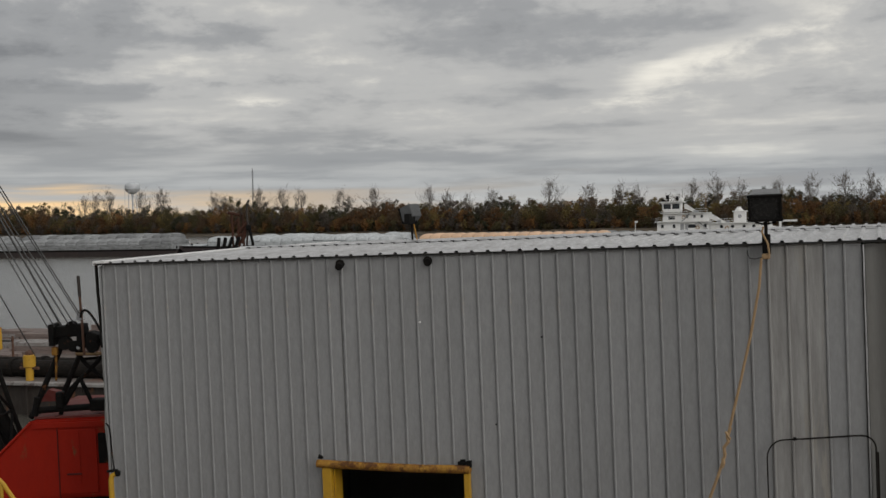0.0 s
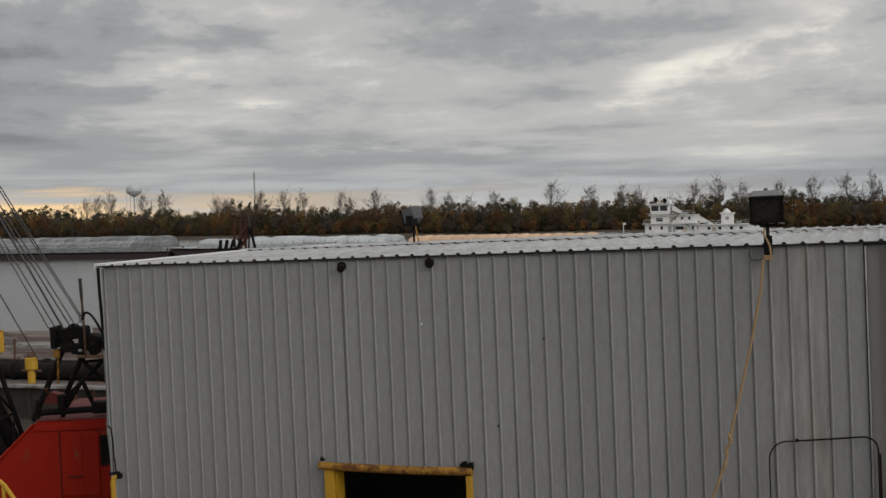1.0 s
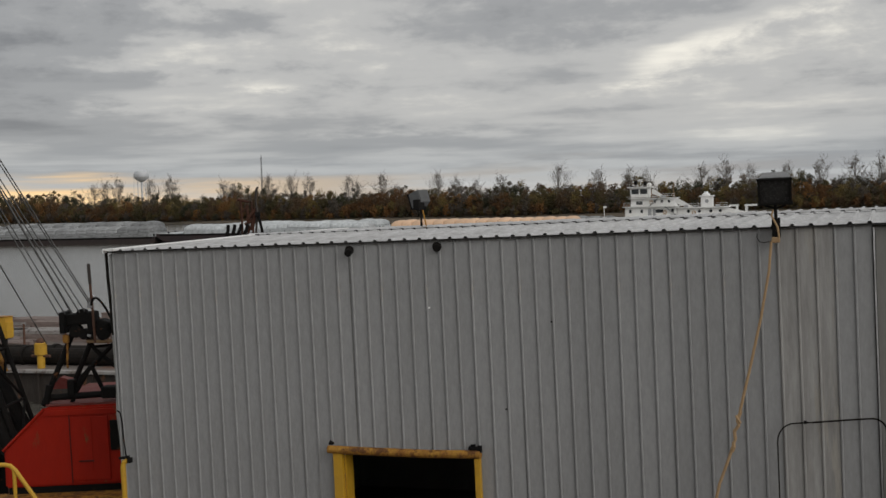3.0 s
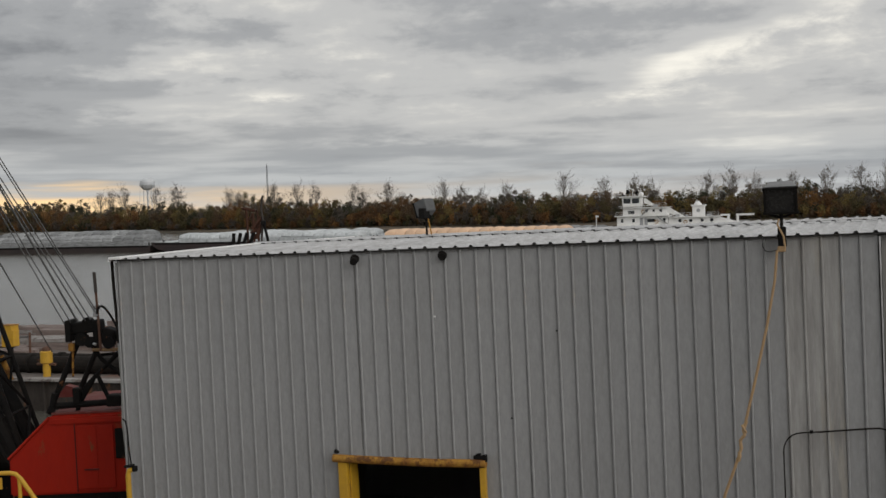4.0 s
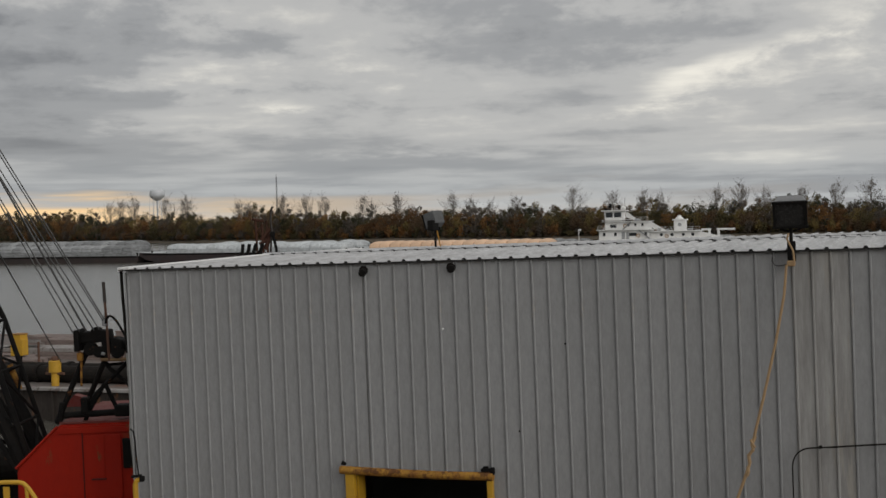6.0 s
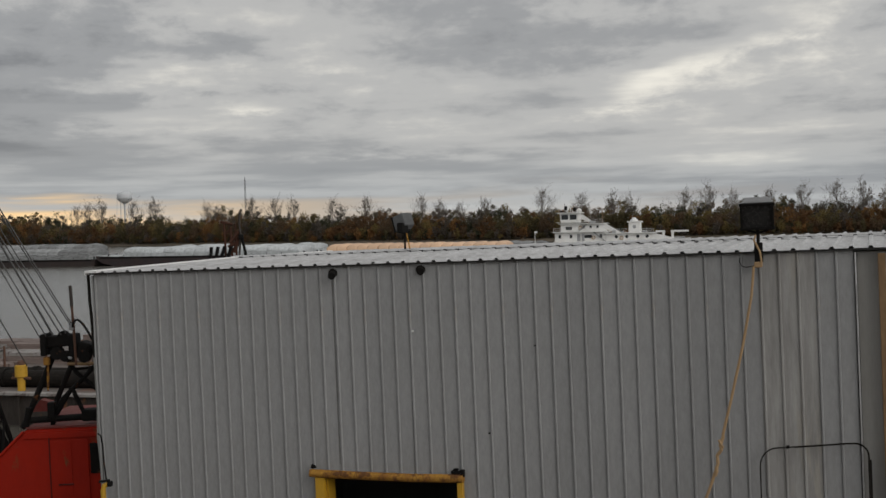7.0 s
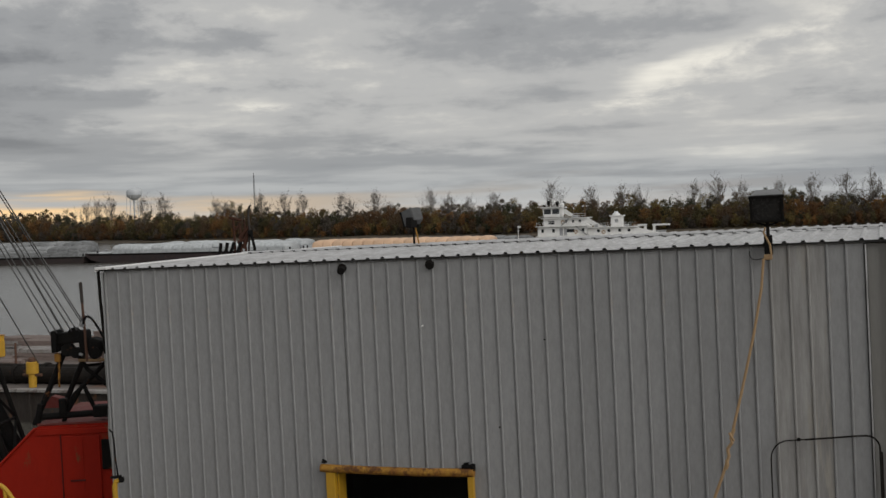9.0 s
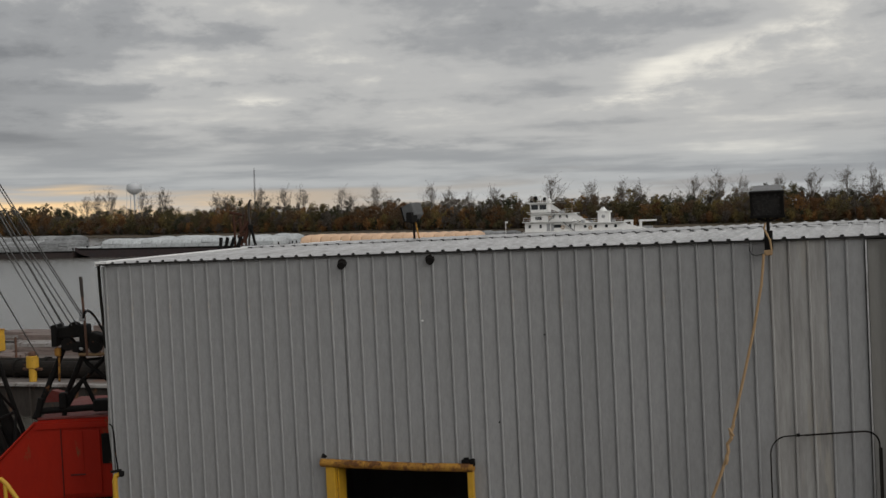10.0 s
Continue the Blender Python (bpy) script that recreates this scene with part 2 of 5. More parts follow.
M["timber"] = material("grey_timber_mat", (0.26, 0.21, 0.19), 0.85, 0.0, (0.13, 0.09, 0.075), 0.8, 0.9, (0.3, 2, 2), 0.3, 9)
M["white"] = material("white_boat_paint", (0.86, 0.86, 0.85), 0.45, 0.0, (0.70, 0.69, 0.66), 0.6, 0.7, (1, 1, 0.4), 0.04, 8, rust=0.03, rust_scale=0.9, rust_color=(0.45, 0.36, 0.28))
M["window"] = material("dark_window_glass", (0.018, 0.021, 0.024), 0.08, 0.0, (0.03, 0.033, 0.036), 2, spec=0.6)
M["hull_dark"] = material("dark_barge_hull", (0.022, 0.020, 0.022), 0.65, 0.0, (0.042, 0.022, 0.020), 0.35, 0.9, (1, 1, 1.5), 0.2, 4, rust=0.12, rust_scale=0.5, rust_color=(0.10, 0.04, 0.03))
M["hull_brown"] = material("brown_barge_hull", (0.045, 0.028, 0.024), 0.75, 0.0, (0.022, 0.019, 0.019), 0.4, 0.9, (1, 1, 1.5), 0.2, 4)
M["cover_white"] = material("pale_fibreglass_cover", (0.64, 0.67, 0.68), 0.6, 0.0, (0.38, 0.40, 0.41), 0.9, 0.8, grain=0.22, grain_scale=3, objvar=0.14)
M["cover_orange"] = material("faded_orange_fibreglass_cover", (0.80, 0.55, 0.37), 0.6, 0.0, (0.68, 0.44, 0.28), 0.6, 0.8, grain=0.1, grain_scale=4, objvar=0.08)
M["cover_grey"] = material("grey_fibreglass_cover", (0.34, 0.35, 0.355), 0.7, 0.0, (0.13, 0.132, 0.13), 0.9, 0.75, (0.5, 1, 2.6), 0.42, 2.6, objvar=0.28)
M["tower"] = material("water_tower_paint", (0.66, 0.68, 0.70), 0.5, 0.0, (0.5, 0.52, 0.54), 0.12, 0.9, (1, 1, 3))
M["far_steel"] = material("far_steel_lattice", (0.10, 0.10, 0.105), 0.6)
M["bark"] = material("grey_bark", (0.19, 0.17, 0.15), 0.9, 0.0, (0.09, 0.075, 0.065), 0.6, 0.8, grain=0.2, island=0.2)
M["bark_dark"] = material("dark_bark", (0.06, 0.05, 0.042), 0.9, 0.0, (0.04, 0.033, 0.03), 0.6, 0.8, grain=0.2)
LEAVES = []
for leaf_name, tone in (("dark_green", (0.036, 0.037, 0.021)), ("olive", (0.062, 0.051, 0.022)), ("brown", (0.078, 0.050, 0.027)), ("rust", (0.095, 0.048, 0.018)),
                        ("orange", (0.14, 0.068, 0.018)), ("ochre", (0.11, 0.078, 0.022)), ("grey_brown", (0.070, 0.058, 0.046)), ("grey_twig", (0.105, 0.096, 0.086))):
    # mixed towards grey and lifted: distant haze is put into the leaf colour
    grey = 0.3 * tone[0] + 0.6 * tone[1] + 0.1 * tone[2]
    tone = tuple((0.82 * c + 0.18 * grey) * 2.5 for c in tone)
    LEAVES.append(material("hazed_leaves_" + leaf_name, tone, 0.8, 0.0, tuple(c * 0.75 for c in tone), 0.05, 0.8, island=0.05, spec=0.05, leafy=0.55))
M["soil"] = material("river_bank_soil", (0.12, 0.09, 0.065), 0.95, 0.0, (0.075, 0.065, 0.04), 0.02, 0.9, grain=0.25, grain_scale=0.3)


def water_material():
    mat = bpy.data.materials.new("muddy_river_water")
    mat.use_nodes = True
    nt = mat.node_tree
    b = nt.nodes["Principled BSDF"]
    b.inputs["Roughness"].default_value = 0.16
    b.inputs["IOR"].default_value = 1.33
    geo = nt.nodes.new("ShaderNodeNewGeometry")
    heights = []
    for sc, dist in ((0.55, 0.10), (0.11, 0.25)):
        mp = nt.nodes.new("ShaderNodeMapping")
        mp.inputs["Scale"].default_value = (0.55, 1.0, 1.0)
        mp.inputs["Rotation"].default_value = (0, 0, radians(17))
        nt.links.new(geo.outputs["Position"], mp.inputs[0])
        n = nt.nodes.new("ShaderNodeTexNoise")
        n.inputs["Scale"].default_value, n.inputs["Detail"].default_value, n.inputs["Roughness"].default_value = sc, 6, 0.62
        nt.links.new(mp.outputs[0], n.inputs["Vector"])
        heights.append(n.outputs[0])
    bumps = None
    for h, dist in zip(heights, (0.10, 0.30)):
        bp = nt.nodes.new("ShaderNodeBump")
        bp.inputs["Strength"].default_value, bp.inputs["Distance"].default_value = 0.8, dist
        nt.links.new(h, bp.inputs["Height"])
        if bumps:
            nt.links.new(bumps, bp.inputs["Normal"])
        bumps = bp.outputs[0]
    nt.links.new(bumps, b.inputs["Normal"])
    mix = nt.nodes.new("ShaderNodeMix")
    mix.data_type = "RGBA"
    mix.inputs[6].default_value, mix.inputs[7].default_value = (0.085, 0.08, 0.068, 1), (0.12, 0.112, 0.095, 1)
    nt.links.new(heights[1], mix.inputs[0])
    nt.links.new(mix.outputs[2], b.inputs["Base Color"])
    return mat


M["water"] = water_material()

# ---- building helpers ----
BARGE = Matrix.Translation((0, 0, EYE)) @ pose(0, 0, 0, 0, -1.22, 0)   # the moored work barge lists a little; origin at the eye
DECK = -6.5                                                            # its deck, below the eye


def finish(bm, mat, name, smooth=False):
    me = bpy.data.meshes.new(name)
    bmesh.ops.recalc_face_normals(bm, faces=bm.faces[:])
    if smooth:
        for f in bm.faces:
            f.smooth = True
    bm.to_mesh(me)
    bm.free()
    mats = mat if isinstance(mat, (list, tuple)) else [mat]
    for k in mats:
        me.materials.append(k)
    return me


def thing(name, base, label, category, group="", kind="", turn=0.0, space=BARGE):
    """An empty at the base of a thing; its parts are drawn in the same space as base."""
    ob = new(name)
    ob.matrix_world = space @ pose(*base, 0, 0, turn)
    ob.empty_display_size = 0.2
    return tagged(ob, label, category, group, kind)


def part(name, bm, mat, parent, label="", at=None, smooth=False):
    ob = new(name, finish(bm, mat, name, smooth))
    ob.parent = parent
    if at is not None:
        ob.location = at
    return tagged(ob, label)


def piece(name, me, parent, m):
    ob = new(name, me)
    ob.parent = parent
    ob.matrix_basis = m
    return ob


def box(bm, c, s, turn=None, bevel=0.0):
    """A block of size s with its centre at c, its edges rounded by bevel."""
    m = Matrix.Translation(c) @ (turn or Matrix()) @ Matrix.Diagonal((*s, 1))
    r = bmesh.ops.create_cube(bm, size=1.0, matrix=m)
    if bevel:
        es = list({e for v in r["verts"] for e in v.link_edges})
        bmesh.ops.bevel(bm, geom=es, offset=bevel, segments=2, affect="EDGES", profile=0.6)
    return bm


def tube(bm, pts, r, n=8, caps=True, r_end=None):
    """A round bar along a line of points."""
    pts = [Vector(p) for p in pts]
    rings = []
    side = None
    for i, p in enumerate(pts):
        a = pts[max(i - 1, 0)]
        b = pts[min(i + 1, len(pts) - 1)]
        d = (b - a).normalized()
        if side is None:
            side = d.orthogonal().normalized()
        else:
            side = (side - d * side.dot(d)).normalized()
        up = d.cross(side)
        rad = r if r_end is None else r + (r_end - r) * i / (len(pts) - 1)
        rings.append([bm.verts.new(p + (side * math.cos(2 * math.pi * k / n) + up * math.sin(2 * math.pi * k / n)) * rad) for k in range(n)])
    for a, b in zip(rings, rings[1:]):
        for k in range(n):
            bm.faces.new((a[k], a[(k + 1) % n], b[(k + 1) % n], b[k]))
    if caps:
        bm.faces.new(rings[0][::-1])
        bm.faces.new(rings[-1])
    return bm


def prism(bm, profile, depth, m=None):
    """A closed outline in x and z, drawn out along y by depth."""
    front = [bm.verts.new((x, 0, z)) for x, z in profile]
    back = [bm.verts.new((x, depth, z)) for x, z in profile]
    bm.faces.new(front)
    bm.faces.new(back[::-1])
    for k in range(len(profile)):
        j = (k + 1) % len(profile)
        bm.faces.new((front[k], back[k], back[j], front[j]))
    if m is not None:
        bmesh.ops.transform(bm, matrix=m, verts=front + back)
    return bm


def lathe(bm, profile, n=24, at=(0, 0, 0)):
    """A turned shape: (radius, height) from the bottom up."""
    rings = [[bm.verts.new((at[0] + r * math.cos(2 * math.pi * k / n), at[1] + r * math.sin(2 * math.pi * k / n), at[2] + z)) for k in range(n)] for r, z in profile]
    for a, b in zip(rings, rings[1:]):
        for k in range(n):
            bm.faces.new((a[k], a[(k + 1) % n], b[(k + 1) % n], b[k]))
    bm.faces.new(rings[0][::-1])
    bm.faces.new(rings[-1])
    return bm


def fresh():
    return bmesh.new()


def arc(cx, cz, r, a0, a1, n=8):
    return [(cx + r * math.cos(radians(a0 + (a1 - a0) * k / n)), cz + r * math.sin(radians(a0 + (a1 - a0) * k / n))) for k in range(n + 1)]


# ---- river, far bank and woods ----
def bank_line(x):
    """How far off the far shore lies at x."""
    xs = (-2600, -900, -520, -370, -170, 20, 95, 250, 420, 900, 2600)
    ys = (2400, 1350, 1060, 900, 690, 538, 515, 480, 445, 380, 260)
    return float(np.interp(x, xs, ys))


def build_ground():
    bm = fresh()
    cols = [-4500, -2600, -1500, -900] + list(range(-700, 721, 30)) + [900, 1500, 2600, 4500]
    rows = []
    for x in cols:
        y0 = bank_line(x) + 5 * noise.noise((x * 0.02, 0, 0))
        rows.append([bm.verts.new((x, y, z)) for y, z in ((y0 - 14, -1.0), (y0, 0.15), (y0 + 6, 1.2), (y0 + 16, 2.2 + 0.5 * noise.noise((x * 0.05, 3, 0))), (y0 + 80, 3.0), (4700, 3.0))])
    for a, b in zip(rows, rows[1:]):
        for k in range(5):
            bm.faces.new((a[k], b[k], b[k + 1], a[k + 1]))
    tagged(new("ground", finish(bm, M["soil"], "ground", True)), "brown soil of the far river bank", "river bank", kind="structure")
    bm = fresh()
    step = [bm.verts.new(p) for p in ((-4700, -400, 0), (4700, -400, 0), (4700, 4700, 0), (-4700, 4700, 0))]
    bm.faces.new(step)
    tagged(new("water", finish(bm, M["water"], "water")), "wide grey-brown river with small ripples", "river", kind="structure")
    # unseen bank added behind the moored barge: closes the place, darkens the lower wall
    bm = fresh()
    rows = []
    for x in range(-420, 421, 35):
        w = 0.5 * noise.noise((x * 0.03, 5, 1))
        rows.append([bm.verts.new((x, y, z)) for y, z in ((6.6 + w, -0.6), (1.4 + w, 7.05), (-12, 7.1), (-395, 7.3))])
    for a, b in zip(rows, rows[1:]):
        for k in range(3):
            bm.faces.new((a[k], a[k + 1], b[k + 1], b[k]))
    tagged(new("near_bank", finish(bm, M["soil"], "near_bank", True)), "unseen brown earth bank added to darken the lower shed wall", "river bank", kind="structure")


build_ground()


def leaf_cloud(rng, centre, radii, count, size, shape_power=0.38):
    """Corners of many small leaf clumps spread through an uneven crown."""
    d = rng.normal(size=(count, 3))
    d /= np.linalg.norm(d, axis=1)[:, None]
    r = rng.random(count) ** shape_power
    lump = 0.78 + 0.34 * np.sin(d[:, 0] * 5 + centre[0]) * np.cos(d[:, 2] * 4 + centre[1])
    p = np.array(centre) + d * (r * lump)[:, None] * np.array(radii)
    a = rng.normal(size=(count, 3))
    a /= np.linalg.norm(a, axis=1)[:, None]
    b = np.cross(a, rng.normal(size=(count, 3)))
    b /= np.linalg.norm(b, axis=1)[:, None]
    s = size * (0.5 + rng.random(count))[:, None]
    return np.stack([p - a * s, p + b * s * 0.75, p + a * s, p - b * s * 0.75], axis=1)


def quads_mesh(name, quads, slots, mats):
    q = np.concatenate(quads)
    n = len(q)
    me = bpy.data.meshes.new(name)
    me.vertices.add(n * 4)
    me.vertices.foreach_set("co", q.reshape(-1))
    me.loops.add(n * 4)
    me.loops.foreach_set("vertex_index", np.arange(n * 4))
    me.polygons.add(n)
    me.polygons.foreach_set("loop_start", np.arange(n) * 4)
    for k in mats:
        me.materials.append(k)
    me.polygons.foreach_set("material_index", np.concatenate(slots))
    me.update(calc_edges=True)
    me.validate()
    return me


def canopy_height(x):
    """The woods stand taller upstream of the tower and again down by the bend."""
    xs = (-520, -450, -400, -340, -300, -272, -246, -190, -120, -60, -30, 5, 60, 120, 180, 330)
    hs = (24, 27, 25, 23.5, 24, 21.5, 15.5, 17.5, 18.5, 16, 17.5, 15.5, 16, 16.2, 17, 17.8)
    return float(np.interp(x, xs, hs))


def crown(rng, x, y, base, h, w, count, size):
    """One tree's foliage: several rounded clumps that overlap, leaving an uneven top and gaps."""
    n = int(rng.integers(7, 11))
    clumps = []
    for k in range(n):
        f = (k + 0.5) / n
        a = rng.random() * 6.283
        reach = w * (0.66 - 0.34 * f ** 2) * (0.5 + 0.6 * rng.random())
        r = w * (0.52 - 0.20 * f) * (0.75 + 0.5 * rng.random())
        clumps.append(leaf_cloud(rng, (x + reach * math.cos(a), y + reach * math.sin(a), base + h * (0.12 + 0.80 * f)), (r, r, r * (0.75 + 0.35 * rng.random())), count // n, size, 0.30))
    return np.concatenate(clumps)


def build_woods():
    rng = np.random.default_rng(5)
    quads, slots = [], []
    # the tall rows: one colour a tree, rows one behind another
    for row in range(4):
        x = -760.0 + 2 * row
        while x < 420:
            y0 = bank_line(x)
            scale = y0 / 640
            y = y0 + 9 + row * 9 + 5 * rng.random()
            swing = 0.95 + 0.28 * noise.noise((x * 0.03, 7, 0)) + 0.36 * noise.noise((x * 0.085, 3, row * 2.0))
            h = canopy_height(x) * (0.54 + 0.115 * row + 0.15 * rng.random() ** 1.5) * swing
            w = (3.4 + 3.8 * rng.random()) * (0.75 + 0.4 * scale)
            mood = 0.9 * noise.noise((x * 0.035, row * 1.7, 2.0)) + 0.22 * rng.normal() + 0.27 - 0.12 * row
            kind = (0, 6, 1, 2, 5, 3, 4)[int(np.searchsorted((-0.30, -0.05, 0.14, 0.32, 0.46, 0.62), mood))]
            cl = crown(rng, x, y, 2.0 + 0.12 * h, 0.88 * h, w, int(1300 * (0.7 + 0.6 * rng.random())), 0.235 * (y0 / 560) ** 0.6)
            quads.append(cl)
            sl = np.full(len(cl), kind)
            swap = rng.random(len(cl)) < 0.04
            sl[swap] = 6
            slots.append(sl)
            x += 4.9 * scale * (0.6 + 0.8 * rng.random())
    # shaded depth of the wood behind the first rows
    x = -760.0
    while x < 420:
        y0 = bank_line(x)
        scale = y0 / 640
        h = canopy_height(x) * (0.60 + 0.15 * rng.random())
        cl = leaf_cloud(rng, (x, y0 + 46 + 6 * rng.random(), 1.0 + h * 0.45), (4.5 * scale, 4, h * 0.55), 190, 0.75 * scale ** 0.6, 0.45)
        quads.append(cl)
        slots.append(np.full(len(cl), rng.choice([0, 0, 1, 2, 6])))
        x += 2.2 * scale
    # brush along the water
    x = -760.0
    while x < 420:
        y0 = bank_line(x)
        scale = y0 / 640
        h = (2.6 + 4.6 * rng.random()) * (0.75 + 0.3 * scale)
        patch = noise.noise((x * 0.03, 1.5, 8)) * 0.5 + 0.5
        p = np.array([0.10, 0.22, 0.26, 0.10 + 0.12 * patch, 0.02 + 0.16 * patch ** 2, 0.08, 0.16])
        kind = rng.choice(7, p=p / p.sum())
        cl = leaf_cloud(rng, (x, y0 + 5 + 5 * rng.random(), 1.2 + h * 0.5), (2.6 * scale, 2.4, h * 0.55), int(170 + 80 * rng.random()), 0.38 * scale ** 0.6)
        quads.append(cl)
        slots.append(np.full(len(cl), kind))
        x += 1.5 * scale * (0.6 + 0.8 * rng.random())
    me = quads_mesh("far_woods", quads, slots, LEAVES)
    tagged(new("far_woods", me), "autumn woods in dark green, brown and orange along the far bank", "woods", kind="stuff")


build_woods()


def limb(bm, rng, p, d, length, r, depth, droop):
    """A limb that forks into thinner ones."""
    pts = [p]
    for _ in range(3):
        d = (d + Vector(rng.normal(size=3)) * 0.12 + Vector((0, 0, droop))).normalized()
        pts.append(pts[-1] + d * length / 3)
    tube(bm, pts, r, 4 if depth else 5, False, r * 0.55)
    if depth <= 0:
        return
    for k in range(int(rng.integers(3, 5))):
        at = pts[1 + min(k, 2)]
        out = Vector(rng.normal(size=3))
        out.z = abs(out.z) * 0.5
        nd = (d * 0.85 + out.normalized() * (0.62 if depth > 1 else 0.8)).normalized()
        limb(bm, rng, at, nd, length * (0.55 + 0.2 * rng.random()), r * 0.52, depth - 1, droop * 0.6)


def make_bare_tree(seed, height, leafy):
    rng = np.random.default_rng(seed)
    tree = thing("bare_tree", (0, 0, 0), "tall grey tree, nearly leafless, rising over the far woods" if leafy < 500 else "tall thin tree with sparse brown leaves", "tree", "tall trees over the far woods", space=Matrix())
    bm = fresh()
    lean = Vector((rng.normal() * 0.05, 0, 1)).normalized()
    top = lean * height * 0.62
    tube(bm, [(0, 0, 0), lean * height * 0.25, lean * height * 0.45, top], 0.34, 6, True, 0.17)
    part("trunk", bm, M["bark"], tree)
    bm = fresh()
    for k in range(10):
        f = 0.34 + 0.032 * k
        a = k * 2.4 + rng.random()
        flare = 0.75 - 0.045 * k
        d = Vector((math.cos(a) * flare, math.sin(a) * flare, 0.8)).normalized()
        limb(bm, rng, lean * height * min(f, 0.62), d, height * (0.30 - 0.010 * k) * (0.75 + 0.4 * rng.random()), 0.12, 3, 0.10)
    limb(bm, rng, top, lean, height * 0.26, 0.15, 3, 0.02)
    part("branch_crown", bm, M["bark"], tree)
    # fine twigs and the last leaves, in loose tufts through a rounded crown
    quads = []
    for k in range(26):
        a, f = k * 2.4 + rng.random(), rng.random()
        out = height * 0.20 * math.sin(math.pi * (0.22 + 0.72 * f)) * (0.35 + 0.75 * rng.random())
        w = height * (0.034 + 0.036 * rng.random())
        quads.append(leaf_cloud(rng, (math.cos(a) * out, math.sin(a) * out, height * (0.46 + 0.52 * f)), (w, w, w * 1.2), 26 + leafy // 18, 0.15, 0.5))
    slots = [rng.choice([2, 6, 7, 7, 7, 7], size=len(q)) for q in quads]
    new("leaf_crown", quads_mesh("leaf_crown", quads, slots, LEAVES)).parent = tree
    return tree


def place_bare_trees():
    kinds = [make_bare_tree(11, 24, 200), make_bare_tree(23, 24, 560), make_bare_tree(37, 24, 150), make_bare_tree(41, 24, 1000), make_bare_tree(59, 24, 360)]
    used = set()
    # bearing in degrees east of straight ahead, share of the standard height, which kind
    rows = [(-16.9, 1.10, 0), (-16.4, 1.12, 2), (-15.8, 1.24, 4), (-14.3, 1.15, 2), (-13.4, 1.18, 3), (-10.9, 1.06, 0), (-10.5, 0.95, 1), (-8.8, 1.12, 1), (-7.7, 1.12, 0),
            (-6.8, 1.08, 4), (-4.9, 1.02, 2), (-4.5, 0.85, 1), (-3.3, 1.05, 1), (-2.6, 0.8, 0), (-0.6, 1.02, 2), (0.3, 0.9, 3), (1.3, 0.85, 0), (2.5, 0.92, 1),
            (5.35, 1.1, 2), (7.2, 0.98, 1), (8.7, 1.0, 4), (9.5, 0.95, 0), (12.1, 1.0, 3), (13.2, 1.12, 4), (14.3, 1.0, 0), (16.0, 0.98, 1), (17.5, 1.08, 4), (19.0, 1.1, 1), (20.2, 1.12, 4), (21.4, 1.1, 1)]
    for bearing, share, k in rows:
        t = math.tan(radians(bearing))
        y = 640.0
        for _ in range(60):
            y += 0.5 * (bank_line(y * t) + 26 - y)
        s = share * 0.91 * (0.63 + 0.478 * y / 1000)
        m = Matrix.Translation((y * t, y, 2.2)) @ pose(0, 0, 0, 0, 0, bearing * 37)
        ob = kinds[k]
        if k in used:
            ob = copy_thing(ob, m)
        else:
            used.add(k)
            ob.matrix_basis = m
        ob.scale = (s, s, s)


place_bare_trees()


def build_water_tower():
    d, t = 1500.0, math.tan(radians(-14.72))
    tower = thing("water_tower", (d * t, d, 3), "pale water tower with a rounded tank on legs", "water tower", space=Matrix())
    bm = fresh()
    lathe(bm, [(1.6, 41), (4.5, 42.2), (8.2, 45), (9.6, 48.5), (9.6, 51.5), (8.6, 54.2), (5.0, 56.3), (1.0, 57.0)], 28)
    part("tank", bm, M["tower"], tower, smooth=True)
    bm = fresh()
    lathe(bm, [(1.6, 0), (1.0, 6), (1.0, 38), (2.2, 41.6)], 16)
    part("riser", bm, M["tower"], tower, smooth=True)
    for k in range(6):
        a = k * math.pi / 3 + 0.3
        bm = tube(fresh(), [(11 * math.cos(a), 11 * math.sin(a), 0), (9.2 * math.cos(a), 9.2 * math.sin(a), 47)], 0.27, 6)
        part("leg", bm, M["tower"], tower)
    bm = fresh()
    ring = [(10 * math.cos(k * math.pi / 12), 10 * math.sin(k * math.pi / 12), 24) for k in range(25)]
    part("brace_ring", tube(bm, ring, 0.2, 4), M["tower"], tower)
    part("walkway", lathe(fresh(), [(9.7, 47.6), (10.6, 47.6), (10.6, 48.2), (9.7, 48.2)], 28), M["tower"], tower)


def build_radio_mast():
    d, t = 1400.0, math.tan(radians(-9.10))
    mast = thing("radio_mast", (d * t, d, 3), "tall dark lattice radio mast behind the woods", "mast", space=Matrix())
    legs = [(1.0 * math.cos(a), 1.0 * math.sin(a)) for a in (0.3, 2.4, 4.5)]
    for x, y in legs:
        part("mast_leg", tube(fresh(), [(x * 1.2, y * 1.2, 0), (x * 0.6, y * 0.6, 64)], 0.22, 5), M["far_steel"], mast)
    bm = fresh()
    for k in range(20):
        for i in range(3):
            a, b = legs[i], legs[(i + 1) % 3]
            f0, f1 = 1.2 - 0.6 * k / 20, 1.2 - 0.6 * (k + 1) / 20
            tube(bm, [(a[0] * f0, a[1] * f0, k * 3.2), (b[0] * f1, b[1] * f1, k * 3.2 + 3.2)], 0.1, 4)
    part("bracing", bm, M["far_steel"], mast)
    part("antenna", tube(fresh(), [(0, 0, 63), (0, 0, 67)], 0.3, 6), M["far_steel"], mast)


build_water_tower()
build_radio_mast()

